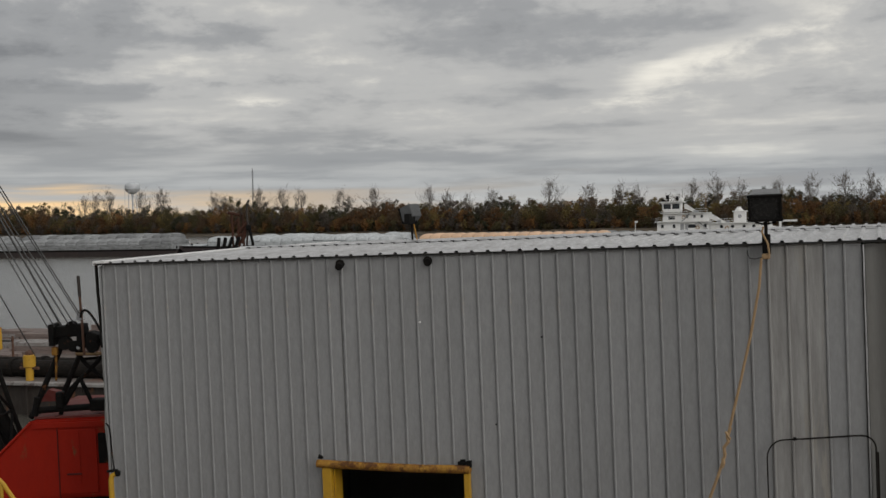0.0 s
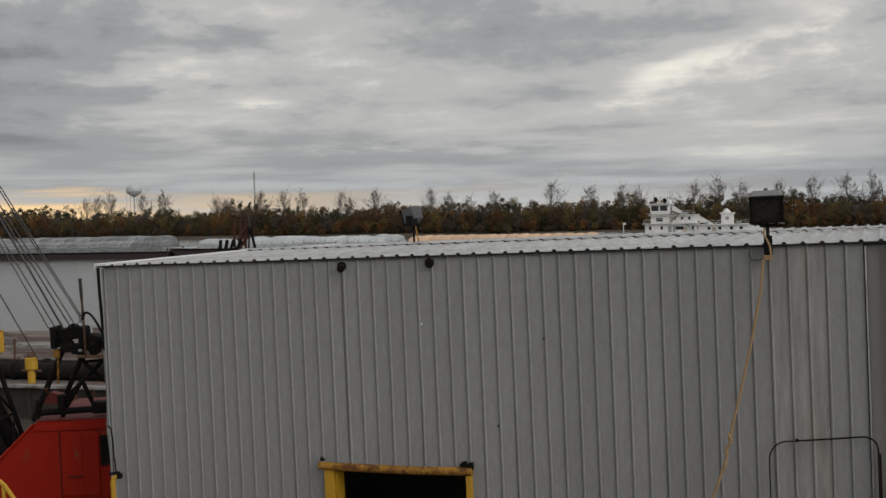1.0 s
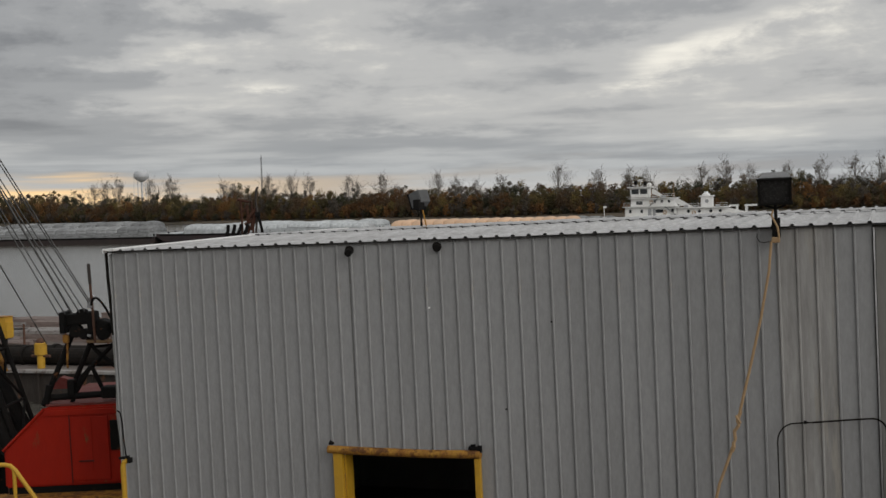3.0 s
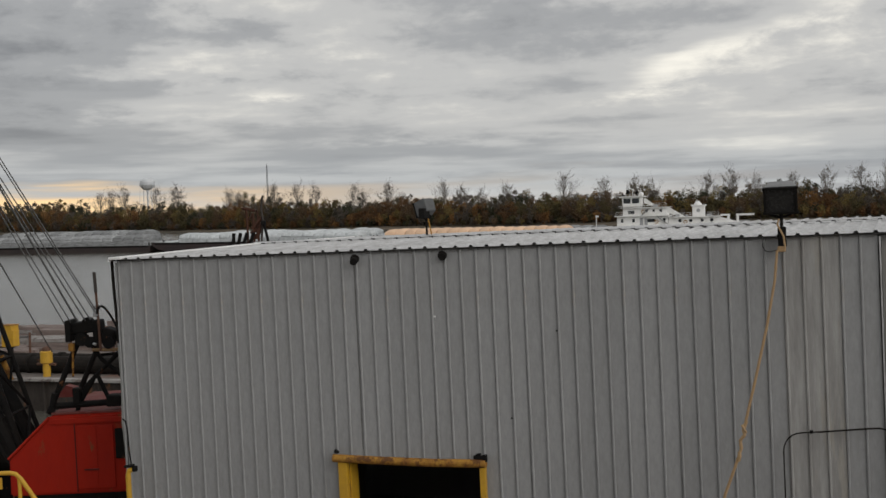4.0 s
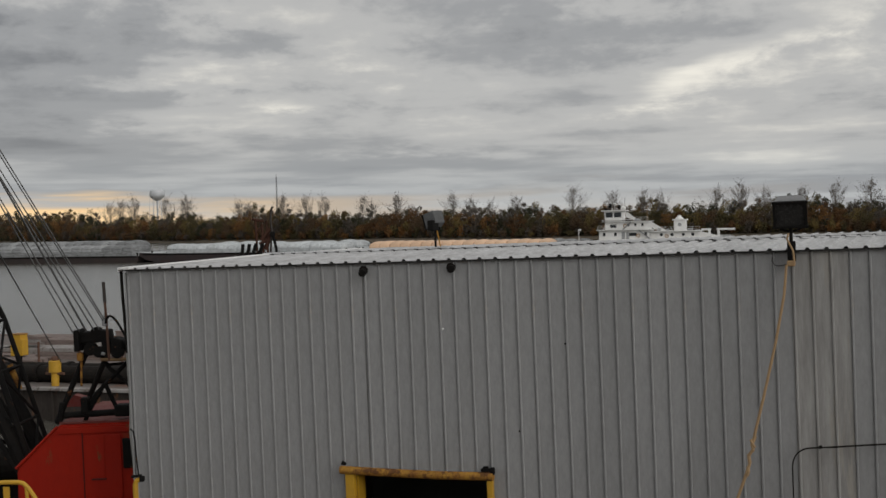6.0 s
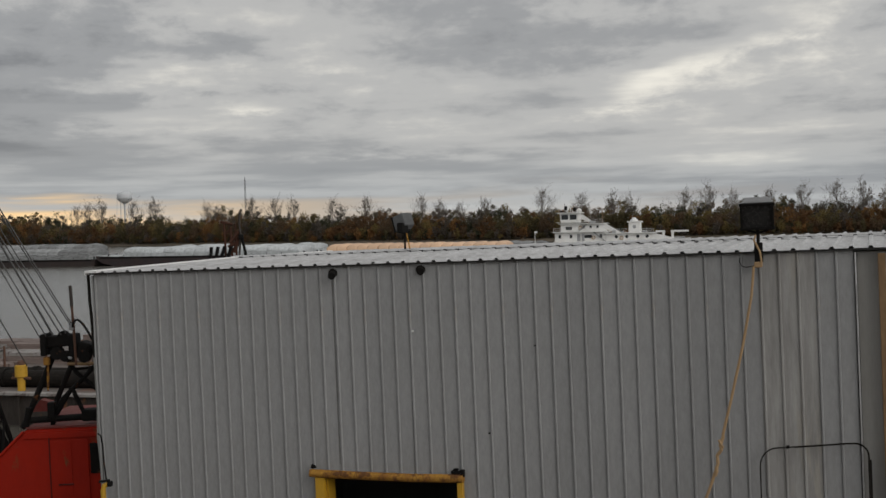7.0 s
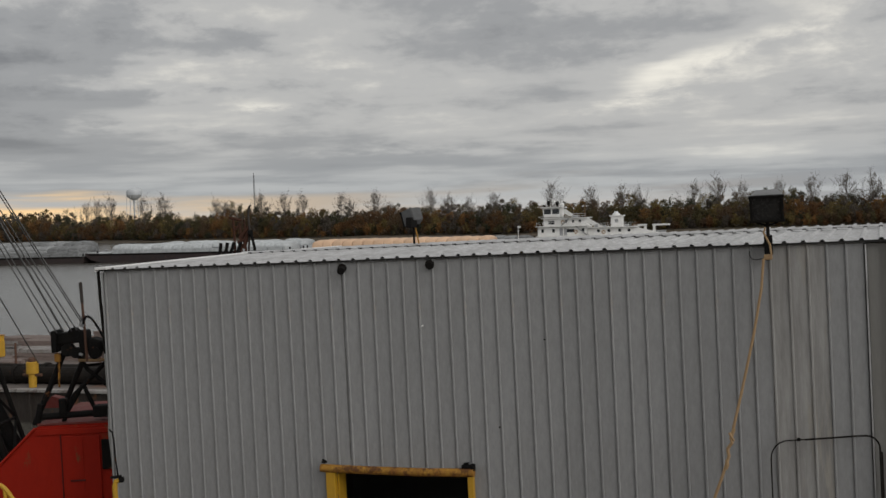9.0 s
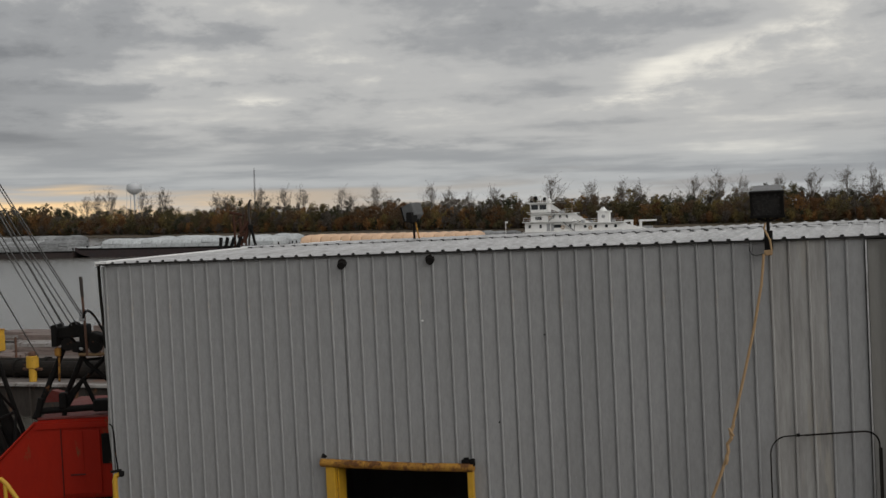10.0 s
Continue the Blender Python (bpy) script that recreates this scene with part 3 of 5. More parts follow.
# ---- the moored work barge ----
def build_work_barge():
    ob = thing("work_barge", (0, 21, DECK), "rusty steel deck of the moored work barge", "barge", kind="structure")
    bm = fresh()
    box(bm, (0, 0, -0.15), (40, 27, 0.3))
    part("deck_plate", bm, M["deck"], ob)
    bm = fresh()
    box(bm, (0, 0, -1.65), (39.8, 26.8, 2.7))
    part("barge_hull", bm, M["hull_rust"], ob)
    bm = fresh()
    for s in (-1, 1):
        tube(bm, [(-20, s * 13.45, 0.05), (20, s * 13.45, 0.05)], 0.12, 8)
    part("rub_rail", bm, M["rust"], ob)


build_work_barge()

SHED = BARGE @ pose(0, 16.8, 0, 0, 0, -20.46)     # x along the front wall, y into the shed
PITCH = 0.235                                     # rib to rib
LEFT, RIGHT = -5.87, 5.66
EAVE, RIDGE, HALF = -0.540, -0.508, 4.37


def rib_outline(n, first, wall):
    pts = []
    for k in range(n):
        c = first + k * PITCH
        if wall:
            pts += [(c - 0.0250, 0.0), (c - 0.0235, -0.006), (c - 0.0155, -0.006), (c - 0.0085, 0.025), (c + 0.0075, 0.025), (c + 0.0150, 0.0)]
        else:
            pts += [(c - 0.036, 0.0), (c - 0.017, 0.028), (c + 0.017, 0.028), (c + 0.036, 0.0)]
    return [(0.0, 0.0)] + pts + [(n * PITCH + 0.004, 0.0)]


def sheet_mesh(name, length, mat, n=3, upright=True):
    """A ribbed steel sheet, n ribs wide, with its own thickness; ribs face -y (wall) or +z (roof)."""
    line = rib_outline(n, 0.032 if upright else 0.045, upright)
    bm = fresh()
    rows = []
    for d in (0.0, 0.003):
        for along in (0.0, length):
            rows.append([bm.verts.new((x, -(h - d), -along) if upright else (x, along, h - d)) for x, h in line])
    for a, b in ((rows[0], rows[1]), (rows[2], rows[3]), (rows[0], rows[2]), (rows[1], rows[3])):
        for k in range(len(line) - 1):
            bm.faces.new((a[k], a[k + 1], b[k + 1], b[k]))
    for k in (0, -1):
        bm.faces.new((rows[0][k], rows[1][k], rows[3][k], rows[2][k]))
    return finish(bm, mat, name)


def build_shed():
    shed = thing("metal_shed", (0, 0, 0), "grey ribbed steel shed with a low pale metal roof", "shed", space=SHED)
    # framing that closes the other sides
    bm = fresh()
    box(bm, (LEFT + 0.03, 4.43, (EAVE + DECK) / 2 - 0.06), (0.06, 8.7, EAVE - DECK - 0.12))
    part("end_wall", bm, M["wall_dull"], shed)
    bm = fresh()
    box(bm, (8.06, 4.43, (EAVE + DECK) / 2 - 0.06), (0.06, 8.7, EAVE - DECK - 0.12))
    part("end_wall", bm, M["wall_dull"], shed)
    bm = fresh()
    box(bm, (1.04, 8.76, (EAVE + DECK) / 2 - 0.06), (13.9, 0.06, EAVE - DECK - 0.12))
    part("back_wall", bm, M["wall_dull"], shed)
    # flat set-back bay past the last rib, with a rusty post
    bm = fresh()
    box(bm, (6.86, 0.09, (EAVE + DECK) / 2 - 0.02), (2.34, 0.05, EAVE - DECK - 0.05))
    part("set_back_panel", bm, M["wall_dull"], shed, "plain dull grey flat sheet")
    part("corner_trim", box(fresh(), (RIGHT + 0.014, -0.006, (EAVE + DECK) / 2 - 0.02), (0.020, 0.06, EAVE - DECK - 0.06), bevel=0.004), M["roof"], shed)
    part("corner_trim", box(fresh(), (LEFT - 0.012, -0.004, (EAVE + DECK) / 2 - 0.02), (0.02, 0.07, EAVE - DECK - 0.06), bevel=0.004), M["wall"], shed)
    part("rusty_post", box(fresh(), (5.985, 0.0, (EAVE + DECK) / 2 - 0.03), (0.09, 0.12, EAVE - DECK - 0.08), bevel=0.01), M["tan_rust"], shed, "rust-brown steel post")
    # door opening: yellow posts, pipe header and jamb plates
    frame_bm = tube(fresh(), [(-2.10, -0.11, -3.625), (-1.4, -0.112, -3.637), (-0.5, -0.112, -3.645), (0.315, -0.11, -3.63)], 0.060, 14)
    part("header_pipe", frame_bm, M["yellow_rusty"], shed, "rust-streaked yellow pipe over the doorway")
    part("door_post", box(fresh(), (-1.955, -0.075, (DECK - 3.66) / 2), (0.15, 0.09, -3.66 - DECK), bevel=0.012), M["yellow"], shed, "yellow painted steel door post")
    part("door_post", box(fresh(), (0.255, -0.075, (DECK - 3.66) / 2), (0.085, 0.09, -3.66 - DECK), bevel=0.012), M["yellow"], shed, "yellow painted steel door post")
    part("jamb_plate", box(fresh(), (-1.863, 0.08, (DECK - 3.72) / 2), (0.022, 0.24, -3.72 - DECK)), M["yellow"], shed)
    part("jamb_plate", box(fresh(), (0.226, 0.16, (DECK - 3.72) / 2), (0.022, 0.42, -3.72 - DECK)), M["yellow"], shed)
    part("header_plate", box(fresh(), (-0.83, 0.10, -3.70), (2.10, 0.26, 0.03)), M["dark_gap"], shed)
    bm = fresh()
    box(bm, (-2.05, -0.10, -3.535), (0.07, 0.05, 0.035), bevel=0.008)
    tube(bm, [(-2.075, -0.10, -3.50), (-2.02, -0.10, -3.535)], 0.018, 6)
    part("hinge_lug", bm, M["black"], shed, "black steel lug")
    bm = fresh()
    box(bm, (0.20, -0.10, -3.545), (0.13, 0.06, 0.05), bevel=0.008)
    box(bm, (0.30, -0.10, -3.555), (0.06, 0.07, 0.10), bevel=0.01)
    tube(bm, [(0.17, -0.10, -3.51), (0.24, -0.11, -3.50)], 0.02, 6)
    part("hinge_lug", bm, M["black"], shed, "black steel lug")
    for u, z in ((0.70, -2.99), (1.42, -1.75)):
        part("bolt", tube(fresh(), [(u, 0.0, z), (u, -0.02, z)], 0.012, 8), M["black"], shed)
    part("bolt", tube(fresh(), [(-0.40, 0.0, -1.53), (-0.40, -0.02, -1.53)], 0.014, 8), M["trim"], shed, "bright new bolt")
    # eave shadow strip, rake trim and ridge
    # closure strip coloured near black to draw the shade line under the eave
    part("eave_closure", box(fresh(), (1.0, -0.008, EAVE - 0.010), (13.96, 0.085, 0.026)), M["dark_gap"], shed, "dark closure strip standing in for shade under the roof edge")
    slope = math.atan2(RIDGE - EAVE, HALF)
    tilt = Matrix.Rotation(slope, 4, "X")
    mid = (RIDGE + EAVE) / 2
    bm = fresh()
    box(bm, (LEFT + 0.045, HALF / 2 - 0.05, mid + 0.024), (0.22, HALF + 0.18, 0.040), tilt, 0.006)
    box(bm, (LEFT - 0.060, HALF / 2 - 0.05, mid + 0.005), (0.012, HALF + 0.18, 0.055), tilt)
    part("rake_trim", bm, M["trim"], shed, "white roof edge trim")
    bm = fresh()
    box(bm, (LEFT - 0.010, HALF * 1.5 + 0.05, mid + 0.018), (0.12, HALF + 0.1, 0.045), tilt.inverted(), 0.006)
    part("rake_trim", bm, M["trim"], shed, "white roof edge trim")
    for k in range(5):
        bm = prism(fresh(), [(0.0, 0.0), (0.20, 0.026), (0.42, 0.0), (0.42, -0.012), (0.20, 0.012), (0.0, -0.012)], 2.87)
        bmesh.ops.transform(bm, matrix=Matrix.Translation((LEFT - 0.07 + k * 2.84, HALF - 0.03, RIDGE + 0.040 + 0.004 * (k % 2))) @ Matrix(((0, 1, 0, 0), (1, 0, 0, 0), (0, 0, 1, 0), (0, 0, 0, 1))), verts=bm.verts[:])
        part("ridge_cap", bm, M["roof"], shed, "pale folded ridge cap")
    plug = finish(box(fresh(), (0, 0, 0), (0.06, 0.07, 0.036), bevel=0.006), M["dark_gap"], "ridge_plug")
    for k in range(62):
        piece("ridge_plug", plug, shed, pose(LEFT - 0.015 + k * PITCH, HALF - 0.055, RIDGE + 0.030))
    # ribbed sheets, each a piece of its own
    tall = {n: sheet_mesh("wall_sheet", EAVE - DECK - 0.015, M["wall"], n) for n in (2, 3)}
    short = sheet_mesh("wall_sheet_short", 3.655 + EAVE - 0.015, M["wall"])
    stained = sheet_mesh("wall_sheet_stained", EAVE - DECK - 0.015, M["wall_stained"])
    u = LEFT
    for i, n in enumerate((2, 3, 3, 3, 3, 3, 3, 3, 3, 3, 3, 3, 3, 3, 3, 3, 2)):
        me = short if 6 <= i <= 8 else stained if i == 15 else tall[n]
        piece("wall_sheet", me, shed, pose(u, -0.0025 * (i % 2), EAVE - 0.012, 0, 0.05 * ((i * 7) % 5 - 2), 0))
        u += n * PITCH
    for u, top, bottom in ((-1.652, EAVE - 0.17, -3.5), (0.735, EAVE - 0.03, -5.2)):
        part("open_lap", box(fresh(), (u, -0.004, (top + bottom) / 2), (0.008, 0.010, top - bottom)), M["lap"], shed, "dark open lap between two sheets")
    cover = sheet_mesh("roof_sheet", HALF + 0.10, M["roof"], upright=False)
    back = sheet_mesh("roof_sheet_back", HALF + 0.10, M["roof"], upright=False)
    for i in range(21):
        lift = 0.0015 * (i % 2) + 0.002 * ((i * 5) % 3)
        piece("roof_sheet", cover, shed, pose(LEFT - 0.06 + i * 3 * PITCH, -0.065, EAVE + 0.002 + lift) @ Matrix.Rotation(slope, 4, "X"))
        piece("roof_sheet", back, shed, pose(LEFT - 0.06 + i * 3 * PITCH, HALF, RIDGE + 0.002 + lift) @ Matrix.Rotation(-slope, 4, "X"))


build_shed()


def build_downspout():
    ob = thing("downspout", (LEFT - 0.045, 0.03, DECK), "dark pipe running down the shed corner", "pipe", space=SHED)
    h = -0.62 - DECK
    bm = tube(fresh(), [(0, 0, 0), (0.0, 0, 2.6), (0.01, -0.02, 2.9), (-0.015, -0.03, 3.3), (-0.01, 0, 3.8), (-0.03, 0, 4.6)], 0.026, 8)
    part("pipe", bm, M["wall_dull"], ob, "dull grey lower length")
    part("pipe", tube(fresh(), [(-0.028, 0, 4.5), (-0.045, 0, 5.0), (-0.072, 0, 5.5), (-0.088, 0.01, h + 0.06)], 0.025, 8), M["dark_pipe"], ob, "dark upper length")
    for z in (1.2, 3.05, 4.9):
        part("clip", box(fresh(), (0.01, 0.01, z), (0.10, 0.05, 0.035)), M["galv"], ob)
    ob = thing("guard_post", (-5.43, 18.55, DECK), "yellow pipe guard post with a black cap at the shed corner", "guard post")
    part("post", tube(fresh(), [(0, 0, 0), (0, 0, 2.52), (0.02, 0, 2.59), (0.10, 0, 2.62)], 0.042, 12), M["yellow"], ob)
    part("cap", box(fresh(), (0.115, -0.01, 2.62), (0.075, 0.10, 0.085), bevel=0.02), M["black"], ob, "black cap")
    part("cross_arm", tube(fresh(), [(-0.05, -0.02, 2.66), (0.12, -0.03, 2.68)], 0.022, 8), M["black"], ob)
    part("cable", tube(fresh(), [(0.06, 0, 2.66), (0.03, 0.02, 2.95), (0.02, 0.02, 3.25), (0.0, 0.02, 3.38), (-0.05, 0.03, 3.42)], 0.014, 6), M["black"], ob, "black cable")


build_downspout()


def build_vent_pipes():
    for i, (u, z) in enumerate(((-1.655, -0.655), (-0.262, -0.645))):
        ob = thing("vent_pipe", (u, 0, z), "short black pipe stub through the wall under the eave", "pipe", "pipe stubs under the eave", space=SHED)
        reach = (1.0, 0.6)[i]
        part("stub", tube(fresh(), [(0.03, 0.05, 0.0), (0.03 + 0.03 * reach, -0.13 * reach, -0.03 * reach)], 0.050, 16), M["black"], ob)
        part("rim", tube(fresh(), [(0.03 + 0.026 * reach, -0.11 * reach, -0.026 * reach), (0.03 + 0.036 * reach, -0.15 * reach, -0.038 * reach)], 0.056, 16), M["black"], ob)
        part("flange", tube(fresh(), [(0.03, -0.002, 0), (0.03, -0.04, 0)], 0.066, 16), M["dark_pipe"], ob)


build_vent_pipes()


def floodlight(base, turn, tilt, pole, w, h, label, hood="lamp_hood", space=SHED):
    """A box floodlight on a pole: base is the pole's foot, turn the way that it faces."""
    ob = thing("floodlight", base, label, "floodlight", "roof floodlights", turn=turn, space=space)
    part("pole", tube(fresh(), [(0, 0, 0), (0, 0, pole)], 0.022, 10), M["dark_pipe"], ob)
    aim = Matrix.Translation((0, -0.02, pole + h * 0.5)) @ Matrix.Rotation(radians(tilt), 4, "X")
    d = 0.24
    bm = fresh()
    front = [(-w / 2, -d * 0.35, -h / 2), (w / 2, -d * 0.35, -h / 2), (w / 2, -d * 0.35, h / 2), (-w / 2, -d * 0.35, h / 2)]
    rear = [(-w * 0.36, d * 0.65, -h * 0.30), (w * 0.36, d * 0.65, -h * 0.30), (w * 0.36, d * 0.65, h * 0.52), (-w * 0.36, d * 0.65, h * 0.52)]
    a, b = [bm.verts.new(p) for p in front], [bm.verts.new(p) for p in rear]
    bm.faces.new(a), bm.faces.new(b[::-1])
    for k in range(4):
        bm.faces.new((a[k], b[k], b[(k + 1) % 4], a[(k + 1) % 4]))
    bmesh.ops.bevel(bm, geom=bm.edges[:], offset=0.012, segments=2, affect="EDGES")
    bmesh.ops.transform(bm, matrix=aim, verts=bm.verts[:])
    part("housing", bm, M[hood], ob, "grey cast housing")
    bm = fresh()
    fr = 0.034
    y = -d * 0.35 - 0.012
    for c, s in (((0, y, h / 2 - fr / 2), (w + 0.02, 0.04, fr)), ((0, y, -h / 2 + fr / 2), (w + 0.02, 0.04, fr)),
                 ((-w / 2 + fr / 2, y, 0), (fr, 0.04, h - 2 * fr)), ((w / 2 - fr / 2, y, 0), (fr, 0.04, h - 2 * fr))):
        box(bm, c, s, bevel=0.006)
    bmesh.ops.transform(bm, matrix=aim, verts=bm.verts[:])
    part("bezel", bm, M["black"], ob, "black door frame")
    bm = box(fresh(), (0, y + 0.006, 0), (w - 2 * fr, 0.012, h - 2 * fr))
    bmesh.ops.transform(bm, matrix=aim, verts=bm.verts[:])
    part("lens", bm, M["lamp_glass"], ob, "dark dusty glass")
    bm = fresh()
    tube(bm, [(-w * 0.3, 0.02, pole + h * 0.1), (-w * 0.3, 0, pole - 0.03), (0, 0, pole - 0.06), (w * 0.3, 0, pole - 0.03), (w * 0.3, 0.02, pole + h * 0.1)], 0.014, 6)
    part("yoke", bm, M["dark_pipe"], ob)
    return ob


lamp = floodlight((4.50, -0.12, -0.74), 3, 17, 0.505, 0.42, 0.36, "large dark-faced floodlight on a black pole at the shed eave", "mid_hood")
part("socket", box(fresh(), (0.0, 0, 0.19), (0.105, 0.08, 0.26), bevel=0.012), M["black"], lamp)
part("clamp", box(fresh(), (-0.01, -0.01, 0.035), (0.105, 0.10, 0.075), bevel=0.02), M["rope"], lamp, "tan-yellow clamp block")
part("stay", tube(fresh(), [(-0.03, -0.05, 0.42), (-0.05, -0.07, 0.35), (0.02, -0.08, 0.20), (0.035, -0.08, 0.06)], 0.013, 6), M["rope"], lamp, "yellow strap")
part("bracket", tube(fresh(), [(0.0, 0.12, 0.12), (0.0, 0.0, 0.12)], 0.03, 8), M["black"], lamp)
part("cable", tube(fresh(), [(-0.06, 0.06, 0.02), (-0.16, 0.07, 0.0), (-0.22, 0.07, 0.015), (-0.25, 0.08, 0.07), (-0.245, 0.09, 0.12)], 0.006, 5), M["dark_gap"], lamp)
rear = floodlight((-2.53, 5.14, -0.60), -116, 18, 0.50, 0.36, 0.30, "grey floodlight on a pole behind the roof ridge, facing away", "old_hood")
part("ballast", box(fresh(), (0.10, 0.06, 0.56), (0.16, 0.16, 0.20), bevel=0.02), M["black"], rear, "black ballast box")
part("strut", tube(fresh(), [(0.02, 0.16, 0.14), (0.01, 0.04, 0.56)], 0.014, 6), M["yellow_rusty"], rear)


def build_strap():
    ob = thing("hanging_strap", (3.2, -0.45, DECK), "long frayed orange-yellow strap hung from the floodlight clamp", "strap", space=SHED)

    def at(u, y, z):
        return (u - 3.2, y + 0.45, z - DECK)
    upper = [at(4.44, -0.22, -0.72), at(4.40, -0.24, -1.1), at(4.28, -0.27, -1.7), at(4.11, -0.31, -2.4), at(3.98, -0.34, -2.9)]
    part("upper_length", tube(fresh(), upper, 0.017, 7, True, 0.019), M["rope"], ob)
    bm = fresh()
    tube(bm, [at(3.99, -0.34, -2.90), at(3.945, -0.35, -3.02), at(3.96, -0.36, -3.08), at(3.90, -0.35, -3.16), at(3.91, -0.35, -3.26)], 0.023, 7)
    tube(bm, [at(3.93, -0.36, -2.95), at(3.955, -0.37, -3.00), at(3.985, -0.36, -3.05)], 0.018, 6)
    tube(bm, [at(3.885, -0.36, -3.30), at(3.89, -0.37, -3.36), at(3.865, -0.36, -3.42)], 0.025, 6)
    part("knot", bm, M["rope"], ob, "bunched yellow knot")
    lower = [at(3.91, -0.35, -3.26), at(3.825, -0.36, -3.5), at(3.69, -0.38, -3.85), at(3.50, -0.41, -4.6), at(3.42, -0.44, -5.4), at(3.28, -0.46, DECK + 0.03)]
    part("lower_length", tube(fresh(), lower, 0.020, 7, True, 0.020), M["rope"], ob)


build_strap()


def build_hoop_rail():
    ob = thing("hoop_rail", (5.07, -0.10, DECK), "thin dark steel hoop rail standing against the shed wall", "rail", space=SHED)
    top = -3.088 - DECK
    left = [(-0.66, 0, 0), (-0.655, 0, top - 0.75)] + [(-0.655 + 0.23 - 0.23 * math.cos(a * math.pi / 12), 0, top - 0.26 + 0.25 * math.sin(a * math.pi / 12) + 0.01) for a in range(7)] + [(-0.18, 0, top + 0.02)]
    part("left_bend", tube(fresh(), left, 0.009, 8), M["dark_pipe"], ob)
    right = [(-0.22, 0, top + 0.015), (0.43, 0, top + 0.075)] + [(0.52 + 0.16 * math.sin(a * math.pi / 12), 0, top - 0.075 + 0.155 * math.cos(a * math.pi / 12)) for a in range(7)] + [(0.680, 0, 0)]
    part("right_bend", tube(fresh(), right, 0.0115, 8), M["dark_pipe"], ob)
    part("joint", tube(fresh(), [(-0.32, 0, top + 0.012), (-0.28, 0, top + 0.02)], 0.022, 8), M["black"], ob)
    part("right_leg", box(fresh(), (0.690, 0.035, (top - 0.13) / 2), (0.045, 0.03, top - 0.13), bevel=0.006), M["dark_pipe"], ob)


build_hoop_rail()


def build_rusty_rack():
    ob = thing("hose_rack", (-5.25, 30.0, DECK), "rusty upright rack of curved dark hoses behind the shed", "hose rack")
    up = -DECK
    for i, (x, bend) in enumerate(((-0.50, 0.05), (-0.37, 0.10), (-0.25, 0.16), (-0.09, 0.18))):
        pts = [(x - 0.05, 0, 0), (x - 0.05, 0, up - 1.4), (x - 0.05 + bend * 0.1, 0, up - 0.72), (x + bend * 0.45, 0, up - 0.50), (x + bend * 0.8, 0, up - 0.33)]
        part("hose", tube(fresh(), pts, 0.045, 7), M["black"], ob, "dark curved hose")
    for x, h, r in ((-0.14, 0.30, 0.030), (0.02, 0.16, 0.035), (0.14, 0.24, 0.028)):
        part("upright", tube(fresh(), [(x, 0.1, 0), (x + 0.02, 0.1, up - 0.1), (x + 0.01, 0.1, up + h)], r, 7), M["rust_dark"], ob)
    part("bent_post", tube(fresh(), [(0.24, 0.05, 0), (0.24, 0.05, up - 0.52), (0.29, 0.05, up - 0.05), (0.27, 0.05, up + 0.25), (0.29, 0.05, up + 0.52), (0.34, 0.05, up + 0.60)], 0.028, 8), M["bark_dark"], ob, "dark bent post")
    part("side_post", tube(fresh(), [(0.40, 0, 0), (0.40, 0, up - 0.52), (0.36, 0, up - 0.30), (0.32, 0, up - 0.10)], 0.036, 8), M["black"], ob)
    part("shackle", box(fresh(), (0.31, 0, up - 0.10), (0.13, 0.10, 0.13), bevel=0.03), M["black"], ob)
    for a, b, r in (((-0.22, 0.1, up + 0.30), (0.10, 0.1, up + 0.22), 0.034), ((0.00, 0.1, up - 0.25), (0.26, 0.1, up + 0.05), 0.050), ((-0.14, 0.1, up - 0.05), (0.06, 0.1, up + 0.14), 0.026),
                    ((-0.05, 0.1, up - 0.35), (0.22, 0.1, up - 0.22), 0.045), ((0.10, 0.1, up - 0.50), (0.24, 0.1, up - 0.10), 0.060)):
        part("cross_bar", tube(fresh(), [a, b], r, 7), M["rust_dark"], ob)


build_rusty_rack()


